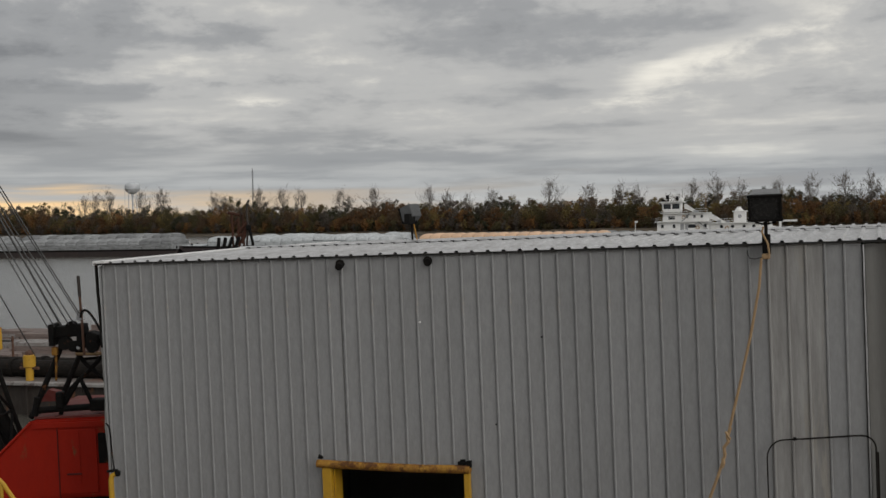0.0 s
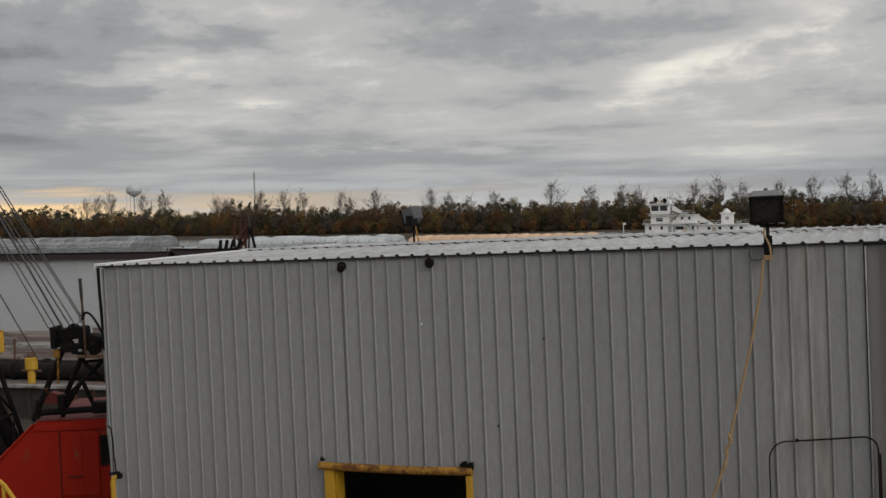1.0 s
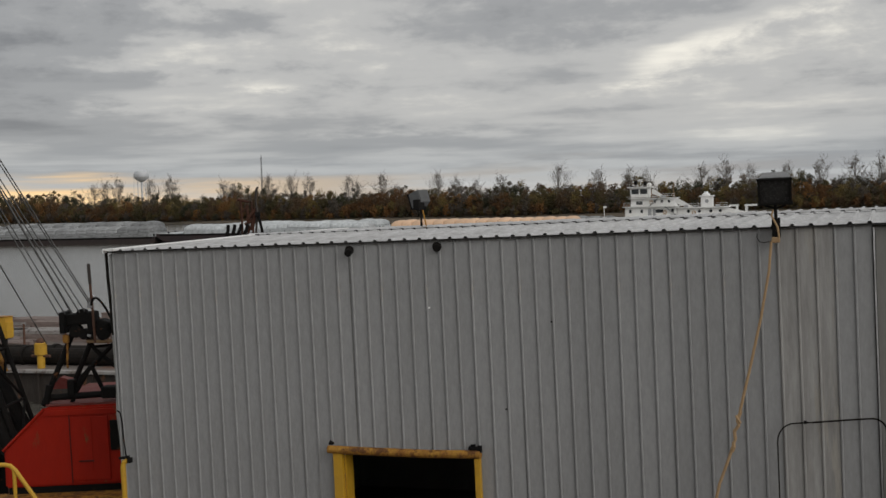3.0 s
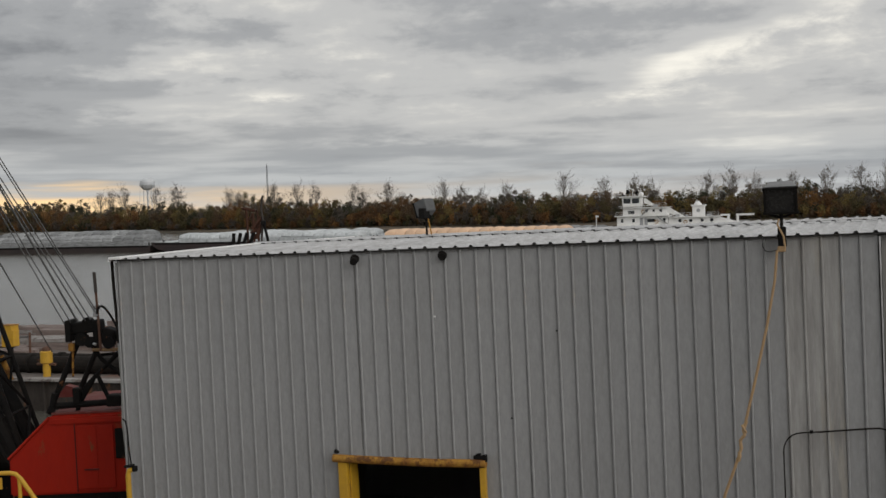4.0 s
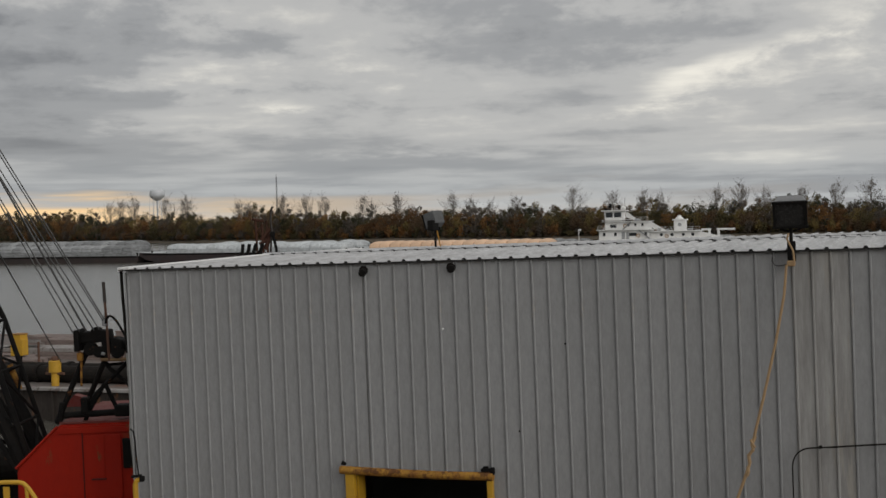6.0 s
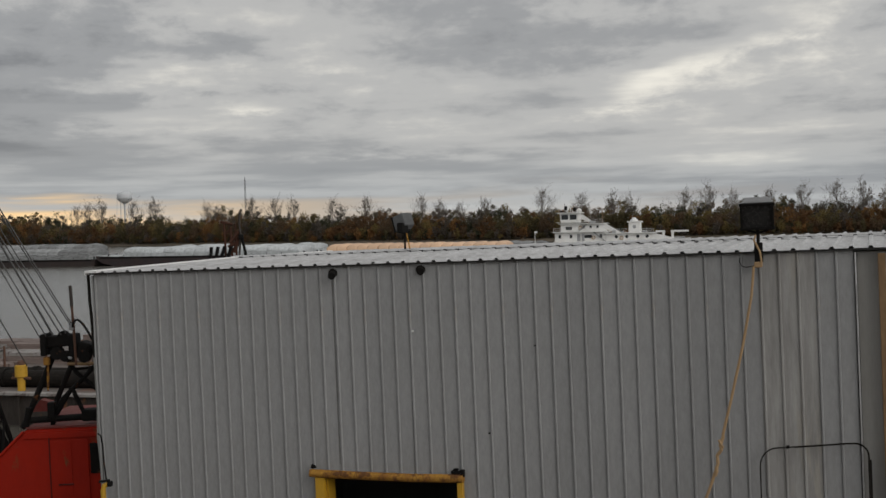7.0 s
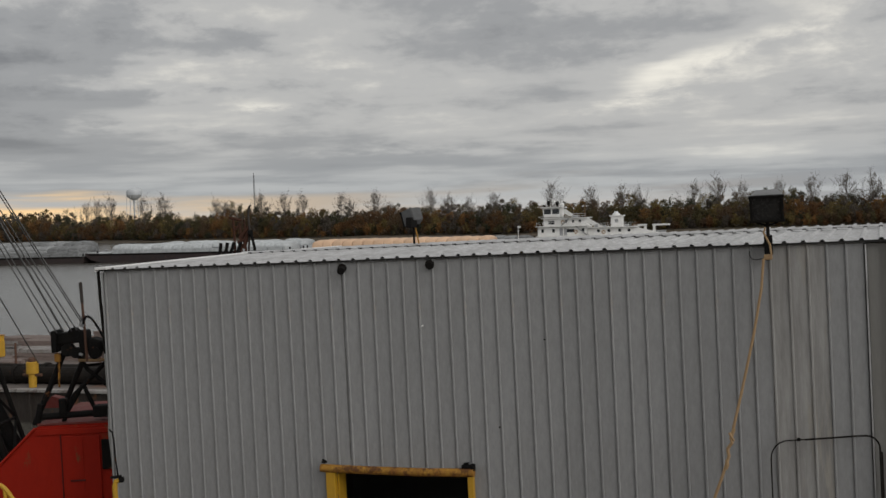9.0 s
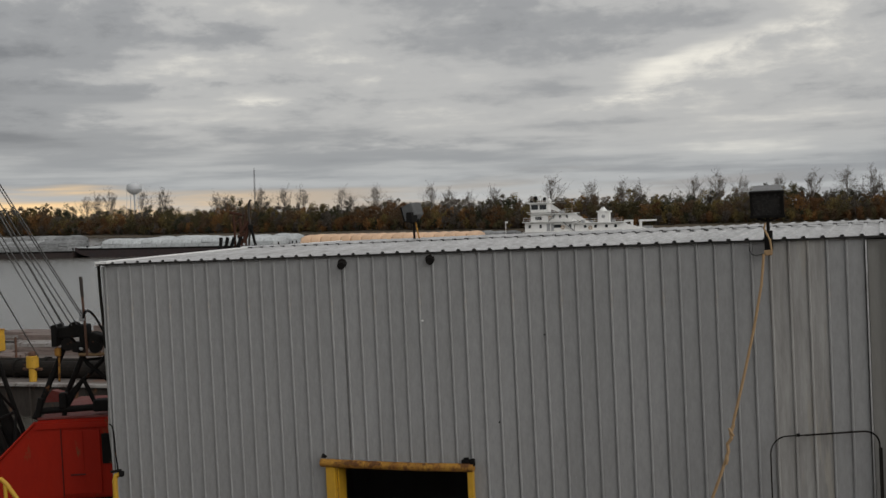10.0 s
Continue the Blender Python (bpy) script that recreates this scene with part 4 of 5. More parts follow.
# ---- the crane ----
def build_crane():
    ob = thing("crane", (-6.9, 22.9, DECK), "red crane with a black gantry, lattice boom and taut wire ropes", "crane")
    o = Vector((-6.9, 22.9, DECK))

    def at(x, y, z):
        return Vector((x, y, z)) - o

    def bars(pairs, r, n=8):
        bm = fresh()
        for a, b in pairs:
            tube(bm, [at(*a), at(*b)], r, n)
        return bm
    y0, y1 = 21.5, 24.2
    outline = [(-8.50, -4.92), (-8.49, -4.22), (-7.69, -3.45), (-4.9, -3.43), (-4.9, -4.92)]
    bm = prism(fresh(), [(x - o.x, z - o.z) for x, z in outline], y1 - y0, Matrix.Translation((0, y0 - o.y, 0)))
    bmesh.ops.bevel(bm, geom=bm.edges[:], offset=0.035, segments=2, affect="EDGES")
    house = part("house", bm, M["red"], ob, "red sheet-steel machinery house with a sloped end")
    bm = fresh()
    box(bm, at(-6.3, y0 - 0.012, -3.56), (2.8, 0.035, 0.10), bevel=0.01)
    part("eave_band", bm, M["red"], house)
    part("roof_plate", box(fresh(), at(-6.3, 22.85, -3.42), (2.75, 2.6, 0.03)), M["red_dusty"], house, "dusty faded roof plate")
    bm = fresh()
    box(bm, at(-6.87, y0 - 0.010, -4.24), (0.70, 0.03, 1.18), bevel=0.012)
    part("door", bm, M["red"], house, "red house door")
    part("door_handle", box(fresh(), at(-6.95, y0 - 0.035, -4.47), (0.28, 0.03, 0.028), bevel=0.01), M["red_seam"], house)
    for x in (-7.24,):
        part("seam", box(fresh(), at(x, y0 - 0.006, -4.24), (0.016, 0.02, 1.28)), M["red_seam"], house)
    part("seam", box(fresh(), at(-6.84, y0 - 0.03, -4.15), (0.012, 0.01, 1.0)), M["red"], house)
    # solid block, black to paint the unlit inside of the open window
    bm = box(fresh(), at(-6.34, y0 - 0.012, -4.01), (0.31, 0.05, 0.56), bevel=0.02)
    part("window", bm, M["black"], house, "black block standing in for a dark rounded window opening")
    bm = fresh()
    tube(bm, [at(-8.50, y0 - 0.01, -4.22), at(-7.70, y0 - 0.01, -3.48)], 0.028, 6)
    part("slope_rail", bm, M["red"], house)
    part("base_frame", box(fresh(), at(-6.7, 22.85, -4.985), (3.5, 2.6, 0.13)), M["black"], ob, "black base frame")
    part("catwalk", box(fresh(), at(-6.6, 21.35, -5.09), (4.2, 0.6, 0.08), bevel=0.01), M["yellow_rusty"], ob, "yellow side catwalk")
    # undercarriage
    bm = lathe(fresh(), [(1.25, 0.55), (1.3, 0.6), (1.3, 1.36), (1.1, 1.44)], 28, (0.2, 0, 0))
    part("turntable", bm, M["black"], ob)
    for y in (-1.5, 1.5):
        bm = prism(fresh(), [(x + 0.2, z) for x, z in arc(2.2, 0.42, 0.42, -90, 90, 6) + arc(-2.2, 0.42, 0.42, 90, 270, 6)], 0.7, Matrix.Translation((0, y - 0.35, 0)))
        part("crawler_track", bm, M["black"], ob)
    bm = prism(fresh(), [(-0.30, 0), (0.30, 0), (0.24, 0.14), (-0.10, 0.24)], 0.25, Matrix.Translation(at(-8.08, 23.9, -3.46)))
    part("mast_foot", bm, M["red_dusty"], ob, "red tapered mast foot")
    # gantry over the house
    for y in (21.72, 23.3):
        part("front_leg", bars([((-7.78, y, -3.44), (-7.12, y, -2.05))], 0.055), M["black"], ob)
    for a, b in (((-6.96, 21.75, -2.1), (-6.75, 21.75, -2.45)), ((-6.75, 21.75, -2.45), (-6.20, 21.75, -2.95)), ((-6.30, 21.75, -2.25), (-7.05, 21.75, -2.95)), ((-7.05, 21.75, -2.95), (-7.25, 21.75, -3.42)),
                 ((-6.86, 21.75, -2.75), (-7.18, 21.75, -3.25)), ((-6.84, 21.75, -2.75), (-6.60, 21.75, -3.32)), ((-6.45, 21.75, -2.0), (-6.05, 21.75, -2.9))):
        part("back_leg", bars([(a, b)], 0.042), M["black"], ob)
    bm = bars([((-7.68, 21.7, -3.30), (-6.2, 21.7, -3.26)), ((-7.70, 21.65, -3.40), (-7.62, 21.65, -3.05))], 0.062)
    box(bm, at(-6.45, 21.75, -3.24), (0.42, 0.3, 0.22), bevel=0.04)
    box(bm, at(-7.22, 21.72, -3.12), (0.14, 0.2, 0.30), bevel=0.03)
    part("base_beam", bm, M["black"], ob)
    bm = fresh()
    box(bm, at(-6.98, 21.8, -1.85), (0.56, 0.4, 0.22), Matrix.Rotation(radians(-4), 4, "Y"), 0.05)
    box(bm, at(-7.27, 21.75, -1.90), (0.10, 0.5, 0.40), bevel=0.02)
    box(bm, at(-6.56, 21.8, -2.02), (0.24, 0.4, 0.26), Matrix.Rotation(radians(18), 4, "Y"), 0.05)
    box(bm, at(-6.78, 21.8, -2.02), (0.12, 0.4, 0.30), bevel=0.03)
    part("head_block", bm, M["black"], ob, "black head block with sheaves")
    for x, z, r in ((-7.05, -2.07, 0.12), (-6.90, -2.13, 0.10), (-6.55, -2.15, 0.11), (-6.92, -1.76, 0.10)):
        part("sheave", tube(fresh(), [at(x, 21.60 - 0.1 * r, z), at(x, 21.72 + 0.1 * r, z)], r, 18), M["black"], ob)
    part("stack_pole", tube(fresh(), [at(-6.70, 21.6, -2.30), at(-6.715, 21.6, -1.6), at(-6.73, 21.6, -1.20)], 0.024, 8), M["rust"], ob, "thin rusty pole")
    part("pole_tip", tube(fresh(), [at(-6.729, 21.6, -1.21), at(-6.74, 21.6, -0.83)], 0.032, 8), M["bark_dark"], ob, "dark upper end")
    part("pipe_run", tube(fresh(), [at(-6.86, 21.62, -2.27), at(-6.5, 21.62, -2.29), at(-6.1, 21.62, -2.25)], 0.03, 8), M["tan_rust"], ob, "rusty brown pipe")
    part("pipe_run", tube(fresh(), [at(-6.80, 21.9, -2.40), at(-6.05, 21.9, -2.36)], 0.026, 8), M["black"], ob)
    bm = box(fresh(), at(-7.24, 21.6, -2.20), (0.11, 0.10, 0.16), bevel=0.03)
    tube(bm, [at(-7.22, 21.6, -2.25), at(-7.24, 21.6, -2.75)], 0.022, 6)
    part("valve", bm, M["yellow_rusty"], ob, "rusty orange valve")
    # small pale block painted in for a white highlight under the head block
    part("fitting", box(fresh(), at(-6.80, 21.58, -2.16), (0.07, 0.06, 0.05), Matrix.Rotation(radians(25), 4, "Y"), 0.02), M["lamp_hood"], ob, "pale block standing in for a white highlight")
    part("hoist_cylinder", tube(fresh(), [at(-9.24, 23.3, -2.48), at(-9.14, 23.3, -2.75), at(-9.06, 23.3, -2.98)], 0.06, 10), M["yellow_rusty"], ob, "rusty orange cylinder behind the boom")
    hose = [at(-6.62 + 0.44 * math.sin(a * 0.16) * (a / 10) - 0.10 * (1 - a / 10), 21.55, -1.60 + 0.20 * math.sin(a * 0.42) - 0.056 * a * (a / 10)) for a in range(11)]
    part("hose", tube(fresh(), hose, 0.022, 7), M["black"], ob)
    bm = box(fresh(), at(-6.75, 21.58, -1.60), (0.09, 0.08, 0.10), bevel=0.02)
    part("shackle", bm, M["lamp_hood"], ob)
    # lattice boom: four chords from the foot up to the head, out of sight
    foot, head = Vector((-8.45, 22.6, -4.55)), Vector((-16.3, 22.9, 12.9))
    run = (head - foot)
    d = run.normalized()
    up = d.cross(Vector((0, 1, 0))).normalized()
    if up.x < 0:
        up = -up
    side = Vector((0, 1, 0))

    def section(s):
        c = foot + run * s
        hgt = 0.10 + (0.40 if s > 0.16 else 0.40 * s / 0.16)
        wid = 0.55
        return [c + up * a * hgt + side * b * wid - o for a, b in ((1, 1), (1, -1), (-1, -1), (-1, 1))]
    cuts = [0.0, 0.055, 0.11, 0.16] + [0.16 + 0.84 * k / 17 for k in range(1, 18)]
    for i in range(4):
        part("chord", tube(fresh(), [section(s)[i] for s in cuts], 0.062 if i in (1, 2) else 0.05, 7), M["black"], ob)
    for k, (a, b) in enumerate(zip(cuts, cuts[1:])):
        p, q = section(a), section(b)
        for i in range(4):
            j = (i + 1) % 4
            part("lacing", tube(fresh(), [p[i], q[j]] if k % 2 else [p[j], q[i]], 0.028, 5), M["black"], ob)
            part("lacing", tube(fresh(), [q[i], q[j]], 0.024, 5), M["black"], ob)
    bm = fresh()
    for b in (-1, 1):
        tube(bm, [foot + side * b * 0.5 - o, foot + run * 0.19 + side * b * 0.5 - o], 0.15, 8, True, 0.10)
    part("boom_foot", bm, M["black"], ob)
    # wire ropes from the head block to the boom's head
    for x, y, z, r, k in ((-6.72, 21.50, -1.52, 0.012, 1.81), (-6.75, 21.52, -1.55, 0.011, 1.79), (-6.83, 21.50, -1.70, 0.011, 1.80), (-6.93, 21.52, -1.72, 0.013, 1.83),
                          (-7.07, 21.50, -1.72, 0.021, 1.98), (-7.20, 21.52, -1.74, 0.011, 1.88), (-7.31, 21.50, -1.76, 0.011, 1.98)):
        a, b = at(x, y, z), at(x - 14.6 / k, y, z + 14.6)
        mid = (a + b) / 2 - Vector((0, 0, 0.06))
        part("wire_rope", tube(fresh(), [a, mid, b], r, 6), M["wire"], ob)
    part("guy_clamp", box(fresh(), at(-6.74, 21.66, -1.50), (0.10, 0.07, 0.16), Matrix.Rotation(radians(30), 4, "Y"), 0.02), M["lamp_hood"], ob)


build_crane()


def build_deck_engine():
    ob = thing("deck_engine", (-9.75, 24.6, DECK), "dark oily deck engine with tanks and pipes beside the crane", "engine")
    part("bed", box(fresh(), (0, 0, 0.15), (2.6, 1.5, 0.3), bevel=0.03), M["black"], ob)
    part("block", box(fresh(), (-0.1, 0, 0.95), (1.7, 0.9, 1.3), bevel=0.06), M["black"], ob)
    part("radiator", box(fresh(), (0.95, 0, 1.05), (0.30, 1.1, 1.5), bevel=0.03), M["dark_pipe"], ob)
    part("fuel_tank", tube(fresh(), [(-1.0, -0.6, 1.9), (0.5, -0.6, 1.9)], 0.33, 14), M["dark_pipe"], ob)
    part("exhaust", tube(fresh(), [(-0.4, 0, 1.6), (-0.4, 0, 2.2), (-0.5, 0, 2.5)], 0.07, 8), M["rust"], ob)
    for k in range(5):
        part("pipe", tube(fresh(), [(-0.9 + 0.4 * k, -0.46, 0.5), (-0.85 + 0.4 * k, -0.6, 1.0), (-0.9 + 0.4 * k, -0.45, 1.5)], 0.04, 6), M["rust"] if k % 2 else M["black"], ob)
    for k in range(3):
        d = thing("oil_drum", (-9.2 + 0.62 * k, 26.6, DECK), "dented dark oil drum on the deck", "drum", "oil drums")
        part("shell", lathe(fresh(), [(0.28, 0), (0.29, 0.02), (0.285, 0.29), (0.30, 0.30), (0.285, 0.31), (0.285, 0.59), (0.30, 0.60), (0.285, 0.61), (0.29, 0.87), (0.27, 0.89)], 18), M["dark_pipe"] if k % 2 else M["rust"], d)
        part("bung", lathe(fresh(), [(0.03, 0.885), (0.03, 0.905)], 8, (0.15, 0, 0)), M["galv"], d)


build_deck_engine()


def build_stair_rail():
    ob = thing("stair_platform", (-6.6, 14.6, DECK), "small steel landing with a bright yellow pipe handrail", "platform")
    o = Vector((-6.6, 14.6, DECK))

    def at(x, y, z):
        return Vector((x, y, z)) - o
    part("landing", box(fresh(), at(-6.55, 14.6, -4.02), (2.0, 1.3, 0.08)), M["deck"], ob)
    for x in (-7.4, -5.65):
        for y in (14.05, 15.15):
            part("leg", box(fresh(), at(x, y, (DECK - 4.06) / 2), (0.09, 0.09, -4.06 - DECK)), M["yellow"], ob)
    pts = [at(-7.6, 14.0, -2.88), at(-5.52, 14.0, -2.915), at(-5.46, 14.0, -2.93), at(-5.40, 14.0, -2.99), at(-4.55, 14.0, -4.35), at(-3.6, 14.0, -5.75)]
    part("top_rail", tube(fresh(), pts, 0.027, 10), M["yellow"], ob, "bright yellow handrail")
    for x, z0, z1 in ((-7.4, -3.98, -2.9), (-6.6, -3.98, -2.9), (-5.80, -3.98, -2.91), (-5.42, -3.98, -2.97)):
        part("stanchion", tube(fresh(), [at(x, 14.0, z0), at(x, 14.0, z1)], 0.024, 8), M["yellow"], ob)
    part("mid_rail", tube(fresh(), [at(-7.6, 14.0, -3.42), at(-5.45, 14.0, -3.45), at(-3.6, 14.0, -6.3)], 0.022, 8), M["yellow"], ob)
    part("tag_plate", box(fresh(), at(-5.655, 13.97, -3.03), (0.075, 0.012, 0.14)), M["yellow"], ob)
    for k in range(9):
        f = (k + 1) / 10
        part("tread", box(fresh(), at(-5.5 + 1.9 * f, 14.6, -4.02 - 2.45 * f), (0.26, 1.1, 0.04)), M["deck"], ob)


build_stair_rail()

# ---- deck barge lying further out ----
OUTER = Matrix.Translation((-20.0, 54.0, 0.0)) @ pose(0, 0, 0, 0, 0, -17)    # x along its near side, y away


def build_outer_barge():
    ob = thing("deck_barge", (0, 0, 0), "rust-stained flat deck barge with a pale edge", "barge", space=OUTER)
    part("hull", box(fresh(), (6, 11.5, 0.55), (84, 22.9, 1.7)), M["hull_rust"], ob)
    part("deck_plate", box(fresh(), (6, 11.5, 1.45), (84, 22.6, 0.1)), M["deck"], ob)
    part("edge_strip", box(fresh(), (6, 0.02, 1.47), (84, 0.45, 0.14), bevel=0.03), M["deck_pale"], ob, "pale worn deck edge")
    part("edge_strip", box(fresh(), (6, 22.9, 1.47), (84, 0.25, 0.16), bevel=0.03), M["rust"], ob, "rusty far deck edge")
    for k in range(28):
        part("hull_rib", box(fresh(), (-34 + k * 2.9, -0.02, 0.55), (0.12, 0.12, 1.6)), M["hull_rust"], ob)

    def on_deck(name, label, cat, pos, turn=0.0, group=""):
        return thing(name, (pos[0], pos[1], 1.5), label, cat, group, turn=turn, space=OUTER)
    for i, (y, z, r) in enumerate(((1.9, 0.42, 0.40), (2.9, 0.42, 0.40))):
        p = on_deck("dredge_pipe", "long dark dredge pipe lying along the barge", "pipe", (2, y), group="dredge pipes")
        bm = tube(fresh(), [(-30, 0, z), (30, 0, z)], r, 16)
        part("pipe", bm, M["dark_pipe"], p)
        for k in range(10):
            part("flange", tube(fresh(), [(-29 + k * 6.4 + i, 0, z), (-28.8 + k * 6.4 + i, 0, z)], r + 0.07, 16), M["rust"] if k % 3 == 0 else M["dark_pipe"], p)
    for k, (x, y, s) in enumerate(((0.42, 0.75, 1.0), (-9.5, 0.75, 1.0), (12.0, 0.75, 1.0))):
        b = on_deck("mooring_bitt", "yellow painted mooring bitt with a rusty top on the barge", "bitt", (x, y), group="yellow bitts")
        part("column", tube(fresh(), [(0, 0, 0), (0, 0, 1.15)], 0.18, 14), M["yellow"], b)
        part("head", lathe(fresh(), [(0.24, 0.62), (0.285, 0.66), (0.285, 1.16), (0.24, 1.20)], 16), M["yellow"], b)
        part("cross_pin", tube(fresh(), [(-0.5, 0, 0.58), (0.5, 0, 0.58)], 0.07, 8), M["rust"], b)
        part("rope_coil", lathe(fresh(), [(0.12, 1.18), (0.2, 1.22), (0.18, 1.36), (0.08, 1.42)], 10), M["rust"], b)
    t = on_deck("yellow_tank", "yellow steel tank box on a thin post", "tank", (-4.1, 4.0))
    part("post", tube(fresh(), [(0.1, 0, 0), (0.1, 0, 1.0)], 0.06, 8), M["black"], t)
    part("box", box(fresh(), (0, 0, 1.52), (0.60, 0.6, 1.08), bevel=0.03), M["yellow"], t)
    part("side_door", box(fresh(), (0.35, -0.05, 1.42), (0.10, 0.5, 0.8), bevel=0.02), M["yellow"], t)
    part("lid", box(fresh(), (0, 0, 2.08), (0.66, 0.66, 0.05), bevel=0.01), M["yellow_rusty"], t)
    w = on_deck("deck_winch", "orange-yellow deck winch with a dark drum", "winch", (-4.2, 1.9))
    part("side_plate", prism(fresh(), [(-0.7, 0), (0.6, 0), (0.25, 1.25), (-0.2, 1.35)], 0.08, Matrix.Translation((0, -0.5, 0))), M["yellow"], w)
    part("side_plate", prism(fresh(), [(-0.7, 0), (0.6, 0), (0.25, 1.25), (-0.2, 1.35)], 0.08, Matrix.Translation((0, 0.5, 0))), M["yellow_rusty"], w)
    part("drum", tube(fresh(), [(0, -0.45, 0.65), (0, 0.5, 0.65)], 0.4, 16), M["black"], w)
    rng = random.Random(4)
    for k in range(26):
        x, y = rng.uniform(-16, 8), rng.uniform(9, 21.5)
        m = on_deck("timber_mat", "weathered grey and brown timber mats stacked on the barge deck", "timber mat", (x, y), rng.uniform(-8, 8), "timber mats")
        n = rng.randint(1, 3)
        for j in range(n):
            bm = fresh()
            for q in range(5):
                box(bm, (0, -0.7 + q * 0.35, 0.1 + j * 0.21), (rng.uniform(4.2, 5.2), 0.31, 0.19))
            part("mat_layer", bm, M["timber" if rng.random() < 0.72 else "deck_pale"], m)
    for k in range(12):
        x = -14 + k * 2.5
        s = on_deck("rail_post", "thin rusty rail post on the barge deck", "post", (x, 5.4), group="rail posts")
        part("stake", tube(fresh(), [(0, 0, 0), (0, 0, 1.25 + 0.3 * ((k * 7) % 3))], 0.06, 6), M["rust"], s)
    r = thing("mooring_line", (0.75, 0.75, 2.75), "taut dark wire running from the bitt up to the boom", "line", space=OUTER)
    part("line", tube(fresh(), [(0, 0, -0.1), (8.53, -14.02, 4.47), (17.06, -28.04, 9.13)], 0.022, 6), M["wire"], r)
    h = thing("drum_heap", (8.5, 5.6, 1.5), "rusty orange machine parts heaped on the barge deck", "machine parts", space=OUTER)
    for k in range(9):
        a = rng.uniform(0, 6.28)
        part("drum", tube(fresh(), [(rng.uniform(-4.5, 3), rng.uniform(-0.8, 1.2), 0.35), (rng.uniform(-4.5, 3), rng.uniform(-0.8, 1.2), 0.8)], 0.33, 12), M["rust"] if k % 3 else M["yellow_rusty"], h)


build_outer_barge()


# ---- the tow on the river: x forward along it, y towards the near side ----
def lid_mesh(name, mat, length, coam, top):
    """One arched fibreglass hatch cover with rolled ends."""
    bm = fresh()
    nx, ny = 8, 10
    grid = []
    for i in range(nx + 1):
        fx = i / nx
        roll = 1 - 0.20 * abs(2 * fx - 1) ** 3.0
        line = []
        for j in range(ny + 1):
            a = math.pi * j / ny
            line.append(bm.verts.new((length * (fx - 0.5), 4.55 * math.cos(a), coam + (top - coam) * (math.sin(a) ** 0.42) * roll)))
        grid.append(line)
    for i in range(nx):
        for j in range(ny):
            bm.faces.new((grid[i][j], grid[i + 1][j], grid[i + 1][j + 1], grid[i][j + 1]))
    bm.faces.new(grid[0])
    bm.faces.new(grid[-1][::-1])
    return finish(bm, mat, name, True)


def make_hopper_barge(hull_mat, cover, label, free, coam, top, hatch=53.0, first=2.2, count=13, uneven=0.0, seed=0):
    """A covered river hopper barge, its stern at x = 0 and its raked bow forward."""
    ob = thing("hopper_barge", (0, 0, 0), label, "barge", "barges of the tow", space=Matrix())
    L = 58.5
    outline = [(0.2, free), (0.2, 0.3), (1.2, -0.6), (L - 8, -0.6), (L - 2.0, 0.7), (L - 0.2, free - 0.5), (L - 0.2, free + 0.25), (L - 6, free)]
    bm = prism(fresh(), outline, 10.5, Matrix.Translation((0, -5.25, 0)))
    part("hull", bm, hull_mat, ob)
    for y in (-5.27, 5.27):
        part("sheer_band", box(fresh(), (L / 2 - 0.4, y, free - 0.22), (L - 1.6, 0.06, 0.42)), M["black"], ob, "black band along the deck edge")
    bm = fresh()
    box(bm, (first + hatch / 2, 4.55, (free + coam) / 2), (hatch, 0.14, coam - free))
    box(bm, (first + hatch / 2, -4.55, (free + coam) / 2), (hatch, 0.14, coam - free))
    box(bm, (first, 0, (free + coam) / 2), (0.14, 9.1, coam - free))
    box(bm, (first + hatch, 0, (free + coam) / 2), (0.14, 9.1, coam - free))
    part("coaming", bm, cover, ob, "hatch coaming")
    part("bow_deck", box(fresh(), (L - 3.1, 0, free + 0.19), (5.8, 10.3, 0.10), Matrix.Rotation(radians(-1.8), 4, "Y")), M["cover_white"], ob, "pale worn bow deck")
    part("stern_deck", box(fresh(), (1.2, 0, free + 0.04), (1.9, 10.3, 0.08)), M["cover_grey"], ob)
    rng = random.Random(seed)
    step = hatch / count
    me = lid_mesh("hatch_cover", cover, step - 0.12, coam, top)
    for k in range(count):
        s = 1.0 + rng.uniform(-uneven, uneven)
        piece("hatch_cover", me, ob, pose(first + step * (k + 0.5), 0, 0, 0, 0, rng.uniform(-0.8, 0.8)) @ Matrix.Rotation(radians(rng.uniform(-1.2, 1.2)), 4, "Y") @ Matrix.Diagonal((1, 1, s, 1)))
    for x in (0.9, L - 3.2):
        for y in (-4.2, 4.2):
            part("bitt", tube(fresh(), [(x, y, free), (x, y, free + 0.75)], 0.2, 8), M["black"], ob)
    cleat = finish(tube(fresh(), [(0, 0, 0), (0, 0, 0.5)], 0.05, 4), M["dark_pipe"], "cleat")
    for k in range(14):
        piece("cleat", cleat, ob, pose(2.5 + k * 4, 5.0, free))
    return ob


TOW = []


